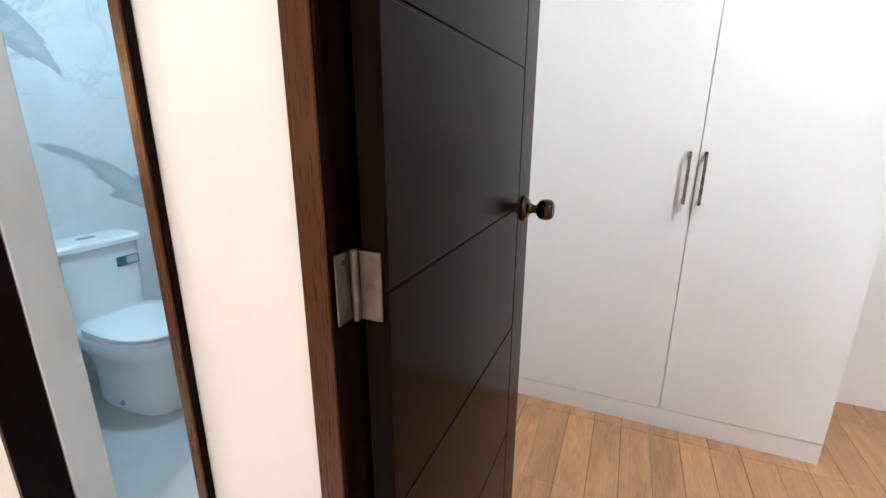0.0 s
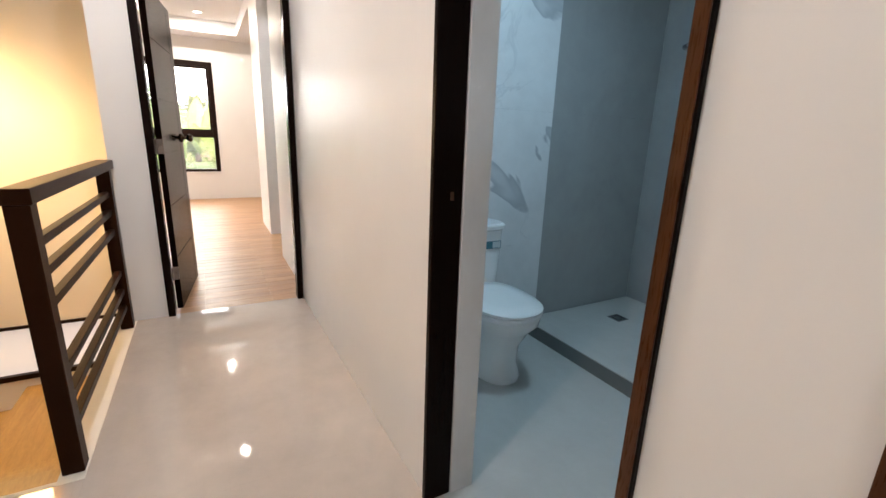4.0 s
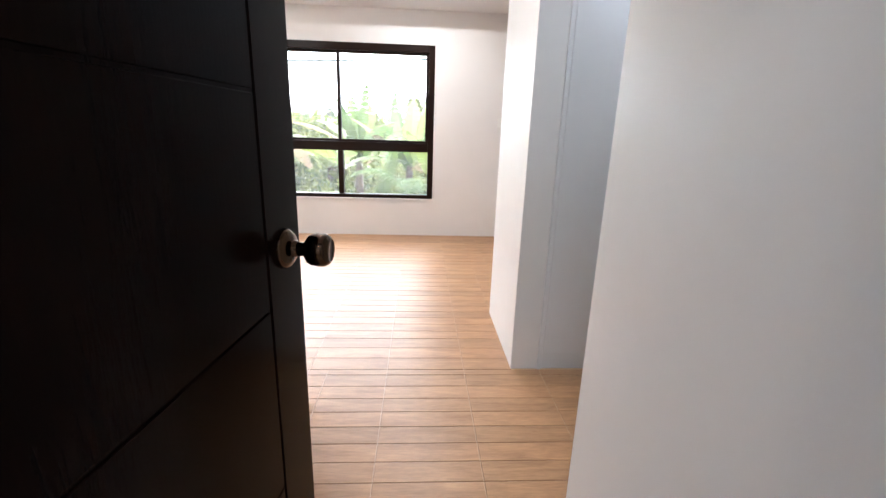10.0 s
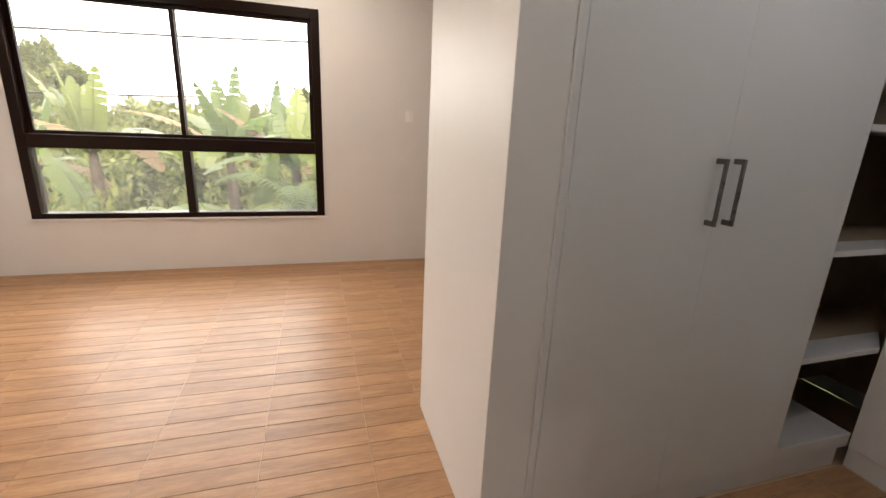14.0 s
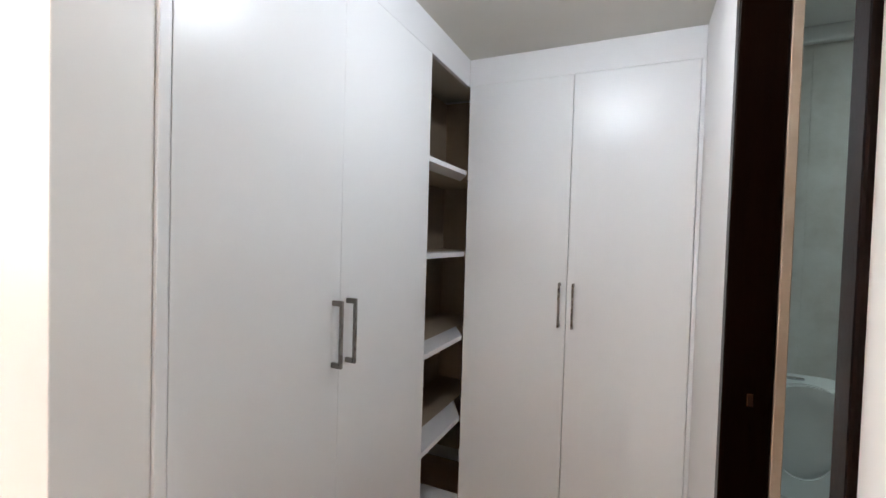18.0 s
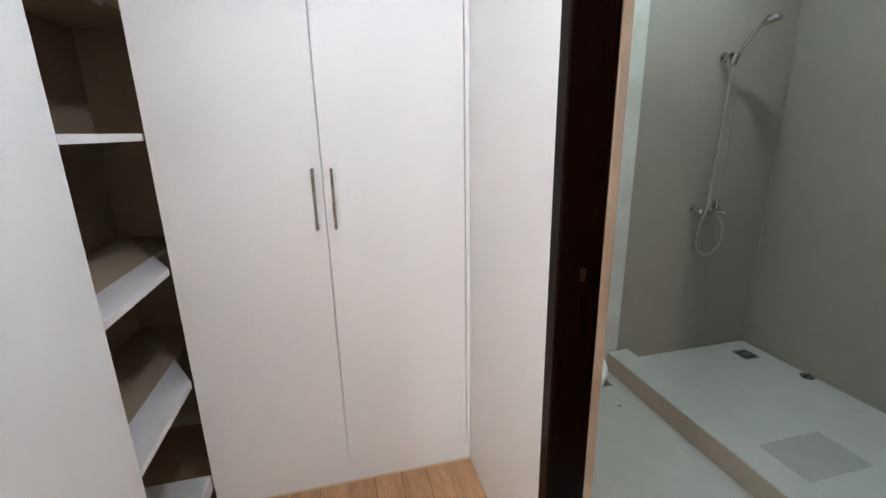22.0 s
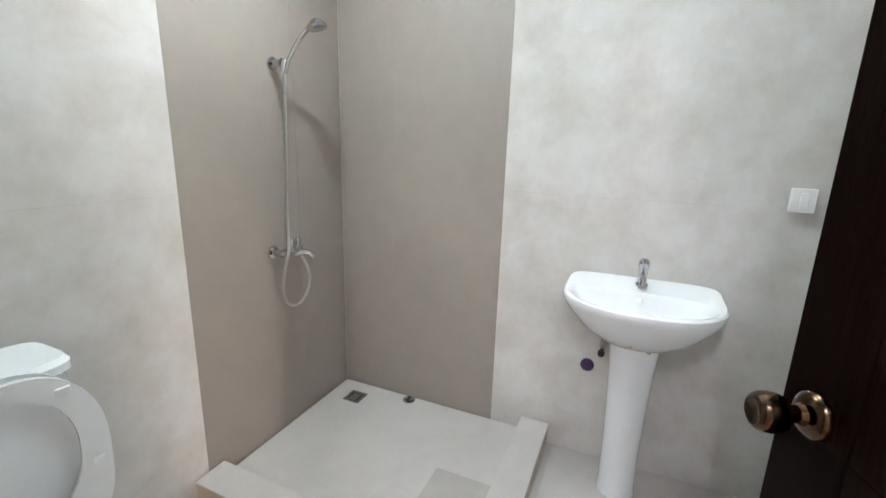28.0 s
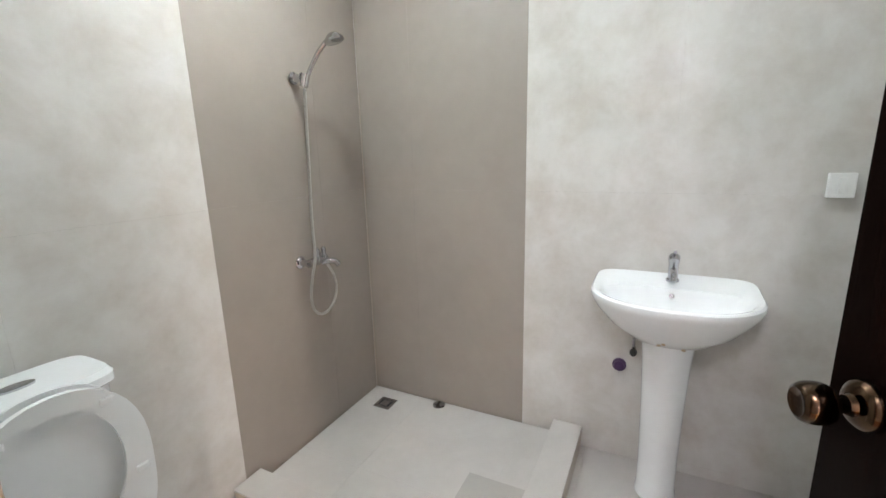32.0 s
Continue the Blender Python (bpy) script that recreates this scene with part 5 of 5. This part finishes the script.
def tile_floor(parent, x0, x1, y0, y1, z, sx, sy, mat, gap, planks=0, ox=0.0, oy=0.0, t=0.012):
    """Tiles on a grid through (ox, oy), cut at the edges."""
    cache = {}
    i0, i1 = math.floor((x0 - ox) / sx), math.ceil((x1 - ox) / sx)
    j0, j1 = math.floor((y0 - oy) / sy), math.ceil((y1 - oy) / sy)
    for i in range(i0, i1):
        for j in range(j0, j1):
            a, b = max(x0, ox + i * sx), min(x1, ox + (i + 1) * sx)
            c, d = max(y0, oy + j * sy), min(y1, oy + (j + 1) * sy)
            if b - a < 0.015 or d - c < 0.015:
                continue
            n = max(1, round(planks * (b - a) / sx)) if planks else 0
            key = (round(b - a, 3), round(d - c, 3))
            if key not in cache:
                cache[key] = shared_tile("tile", b - a - gap, d - c - gap, t, n, min(0.0005, gap))
                cache[key].materials.append(mat)
                if planks:
                    cache[key].materials.append(M_PLANKGAP)
            o = new("tile", cache[key])
            o.parent = parent
            o.location = ((a + b) / 2, (c + d) / 2, z)


TS = 0.447
fl = structure("floor_bedroom", box(-5.68, X_DW - 0.02, -0.45, 2.93, -0.15, -0.0018, 0, box(X_WIN, -5.68, -2.78, 2.93, -0.15, -0.0018)), M_TANGROUT, "wood-look plank tile floor of the main bedroom", "floor")
tile_floor(fl, X_WIN, X_A, -2.78, 0.62, 0, TS, TS, M_PLANK, 0.0025, 4, -6.588, -0.112)
tile_floor(fl, X_A, -5.68, -2.78, -0.45, 0, TS, TS, M_PLANK, 0.0025, 4, -6.588, -0.112)
tile_floor(fl, X_A, X_CL, -0.45, 2.34, 0, TS, TS, M_PLANK, 0.0025, 4, -6.588, -0.112)
tile_floor(fl, X_CL, X_DW - 0.02, -0.45, Y_P, 0, TS, TS, M_PLANK, 0.0025, 4, -6.588, -0.112)
tile_floor(fl, X_WIN, -7.02, 0.62, 2.93, 0, TS, TS, M_PLANK, 0.0025, 4, -6.588, -0.112)
fl = structure("floor_small_bedroom", box(-0.84, 1.6, Y_NB + 0.0, 2.55, -0.15, -0.0018), M_TANGROUT, "wood-look plank tile floor of the small bedroom", "floor")
tile_floor(fl, -0.84, 1.6, Y_N + 0.06, 2.55, 0, TS, TS, M_PLANK, 0.0025, 4, -0.21, 0.60)
bm = box(X_DW - 0.02, 1.6, -0.506, Y_N + 0.06, -0.15, -0.006)
box(-2.383, 1.6, -2.5, -0.506, -0.15, -0.006, 0, bm)
fl = structure("floor_hall", bm, M_GROUT, "polished beige porcelain tile floor of the hall", "floor")
tile_floor(fl, X_DW - 0.02, 1.6, -0.506, Y_N + 0.06, 0, 0.6, 0.6, M_HALLTILE, 0.00016, 0, X_DW - 0.02, -0.65)
tile_floor(fl, -2.383, 1.6, -2.5, -0.506, 0, 0.6, 0.6, M_HALLTILE, 0.00016, 0, -2.43, -0.53)
structure("trim_hall_edge", box(-3.88, -2.384, -0.590, -0.5065, -0.16, 0.0, 0.003), M_STAIRWALL, "cream painted floor edge under the hall railing", "trim")
fl = structure("floor_main_bathroom", box(X_B2W, X_B2E + 0.01, Y_NB, Y_BN + 0.01, -0.15, -0.006), M_GROUT2, "light stone tile floor of the bathroom", "floor")
tile_floor(fl, -5.05, X_B2E, Y_NB, Y_BN, 0.002, 0.6, 0.6, M_FLOOR2, 0.0005, 0, -4.2, 1.0)
fl = structure("floor_small_bathroom", box(X_B1W - 0.01, -0.95, Y_NB, Y_BN + 0.01, -0.15, -0.006), M_GROUT1, "grey tile floor of the small bathroom", "floor")
tile_floor(fl, X_B1W, -0.95, Y_N + 0.06, Y_BN, 0.002, 0.6, 0.6, M_FLOORTILE1, 0.00016, 0, -2.3, 1.1)


def tile_wall(parent, axis, p, a0, a1, z0, z1, sa, sz, mat, gap, face, oa=0.0, oz=0.0, t=0.009):
    """Upright tiles on the plane axis = p, facing the sign of face, on a grid through (oa, oz)."""
    cache = {}
    for i in range(math.floor((a0 - oa) / sa), math.ceil((a1 - oa) / sa)):
        for j in range(math.floor((z0 - oz) / sz), math.ceil((z1 - oz) / sz)):
            a, b = max(a0, oa + i * sa), min(a1, oa + (i + 1) * sa)
            c, d = max(z0, oz + j * sz), min(z1, oz + (j + 1) * sz)
            if b - a < 0.01 or d - c < 0.01:
                continue
            key = (round(b - a, 3), round(d - c, 3))
            if key not in cache:
                cache[key] = shared_tile("wall_tile", b - a - gap, d - c - gap, t)
                cache[key].materials.append(mat)
            o = new("wall_tile", cache[key])
            o.parent = parent
            m, cz = (a + b) / 2, (c + d) / 2
            turn = Euler((radians(90), 0, 0)) if axis == "y" else Euler((radians(90), 0, radians(90)))
            flip = Euler((0, 0, radians(180))).to_matrix() if (face > 0) == (axis == "y") else Matrix.Identity(3)
            rot = flip @ turn.to_matrix()
            place = (m, p, cz) if axis == "y" else (p, m, cz)
            o.matrix_local = Matrix.LocRotScale(place, rot.to_quaternion(), None)


tw = thing("wall_tiles_main_bathroom", "large beige stone and taupe wall tiles of the bathroom", "wall tiles", kind="structure")
GE, GN = 1.924, -4.066
tile_wall(tw, "y", Y_BN, X_B2W, GN, 0, 2.54, 0.6, 1.2, M_STONE2, 0.0002, -1, GN, 0.05)
tile_wall(tw, "y", Y_BN, GN, X_B2E, 0, 2.54, 0.6, 1.2, M_GREY2, 0.0002, -1, GN, 0.05)
tile_wall(tw, "x", X_B2E, Y_NB, GE, 0, 2.54, 0.6, 1.2, M_STONE2, 0.0002, -1, GE, 0.05)
tile_wall(tw, "x", X_B2E, GE, Y_BN, 0, 2.54, 0.6, 1.2, M_GREY2, 0.0002, -1, GE, 0.05)
tile_wall(tw, "x", X_B2W + 0.021, Y_NB, 0.885, 0, 2.54, 0.6, 1.2, M_STONE2, 0.0002, 1, 0.885, 0.05)
tile_wall(tw, "x", X_B2W + 0.021, 1.68, Y_BN, 0, 2.54, 0.6, 1.2, M_STONE2, 0.0002, 1, 1.68, 0.05)
tile_wall(tw, "x", X_B2W + 0.021, 0.885, 1.68, 2.26, 2.54, 0.8, 1.2, M_STONE2, 0.0002, 1, 0.885, 0.05)
tile_wall(tw, "y", Y_NB + 0.01, X_B2W, X_B2E, 0, 2.54, 0.6, 1.2, M_STONE2, 0.0002, 1, X_B2W, 0.05)
tw = thing("wall_tiles_small_bathroom", "white veined marble and grey wall tiles of the small bathroom", "wall tiles", kind="structure")
GW = 1.90
tile_wall(tw, "x", X_B1W, Y_NB, GW, 0, 2.5, 0.6, 1.2, M_MARBLE1, 0.0003, 1, GW, 0.2)
tile_wall(tw, "x", X_B1W, GW, Y_BN, 0, 2.5, 0.6, 1.2, M_GREYTILE1, 0.0002, 1, GW, 0.2)
tile_wall(tw, "y", Y_BN, X_B1W, -1.75, 0, 2.5, 0.6, 1.2, M_GREYTILE1, 0.0002, -1, X_B1W, 0.2)
tile_wall(tw, "y", Y_BN, -1.75, -0.95, 0, 2.5, 0.6, 1.2, M_MARBLE1, 0.0003, -1, -1.75, 0.2)
tile_wall(tw, "x", -0.95, Y_NB, Y_BN, 0, 2.5, 0.6, 1.2, M_MARBLE1, 0.0003, -1, Y_NB, 0.2)
tile_wall(tw, "y", Y_NB + 0.01, X_B1W, -1.768, 0, 2.5, 0.6, 1.2, M_MARBLE1, 0.0003, 1, X_B1W, 0.2)
tile_wall(tw, "y", Y_NB + 0.01, -1.04, -0.95, 0, 2.5, 0.6, 1.2, M_MARBLE1, 0.0003, 1, -1.04, 0.2)
# return of the tiles beside the small bathroom's strike jamb
structure("trim_small_bathroom_doorway", box(-1.767, -1.740, 0.637, Y_NB + 0.06, 0, H_DOOR, 0.003), M_MARBLEPLAIN, "white marble tile return beside the door frame", "trim")

structure("trim_shower_corner", box(X_B2E - 0.0125, X_B2E - 0.0095, Y_BN - 0.0125, Y_BN - 0.0095, 0.06, 1.75), M_CURB, "thin pale sealant line in the shower corner", "trim")
cu = thing("shower_curb", "tan tiled shower kerb around a raised shower floor", "shower kerb", kind="structure")
part("kerb", box(-4.137, -4.005, 1.625, Y_BN - 0.01, 0.0, 0.111, 0.003), M_CURB, cu)
part("kerb", box(-4.004, X_B2E - 0.01, 1.625, 1.757, 0.0, 0.1105, 0.003), M_CURB, cu)
part("kerb_top", box(-4.140, -4.002, 1.622, Y_BN - 0.011, 0.1115, 0.119, 0.002), M_FLOOR2, cu)
part("kerb_top", box(-4.0015, X_B2E - 0.011, 1.622, 1.760, 0.1115, 0.119, 0.002), M_FLOOR2, cu)
sf = part("shower_floor", box(-4.004, X_B2E - 0.01, 1.758, Y_BN - 0.01, 0.0, 0.038), M_GROUT2, cu)
tile_floor(sf, -4.004, X_B2E - 0.01, 1.758, Y_BN - 0.01, 0.051, 0.6, 0.6, M_FLOOR2, 0.0005, 0, -3.75, 1.9)
part("damp_patch", box(-3.94, -3.575, 1.765, 2.03, 0.0512, 0.0518), M_DAMP, sf, "darker damp patch on the shower floor")
cu = thing("shower_curb", "grey tiled kerb of the small bathroom's shower", "shower kerb", kind="structure")
part("kerb", box(X_B1W + 0.01, -1.773, 1.73, 1.83, 0, 0.085, 0.003), M_KERB1, cu)
part("kerb", box(-1.873, -1.773, 1.831, Y_BN - 0.01, 0, 0.085, 0.003), M_KERB1, cu)
part("kerb_top", box(X_B1W + 0.01, -1.771, 1.728, 1.833, 0.0855, 0.093, 0.002), M_FLOORTILE1, cu)
part("kerb_top", box(-1.875, -1.771, 1.8335, Y_BN - 0.01, 0.0855, 0.093, 0.002), M_FLOORTILE1, cu)
sf = part("shower_floor", box(X_B1W + 0.01, -1.874, 1.831, Y_BN - 0.01, 0.0, 0.038), M_GROUT2, cu)
tile_floor(sf, X_B1W + 0.01, -1.874, 1.834, Y_BN - 0.01, 0.051, 0.6, 0.6, M_FLOORTILE1, 0.00016, 0, -2.6, 1.9)
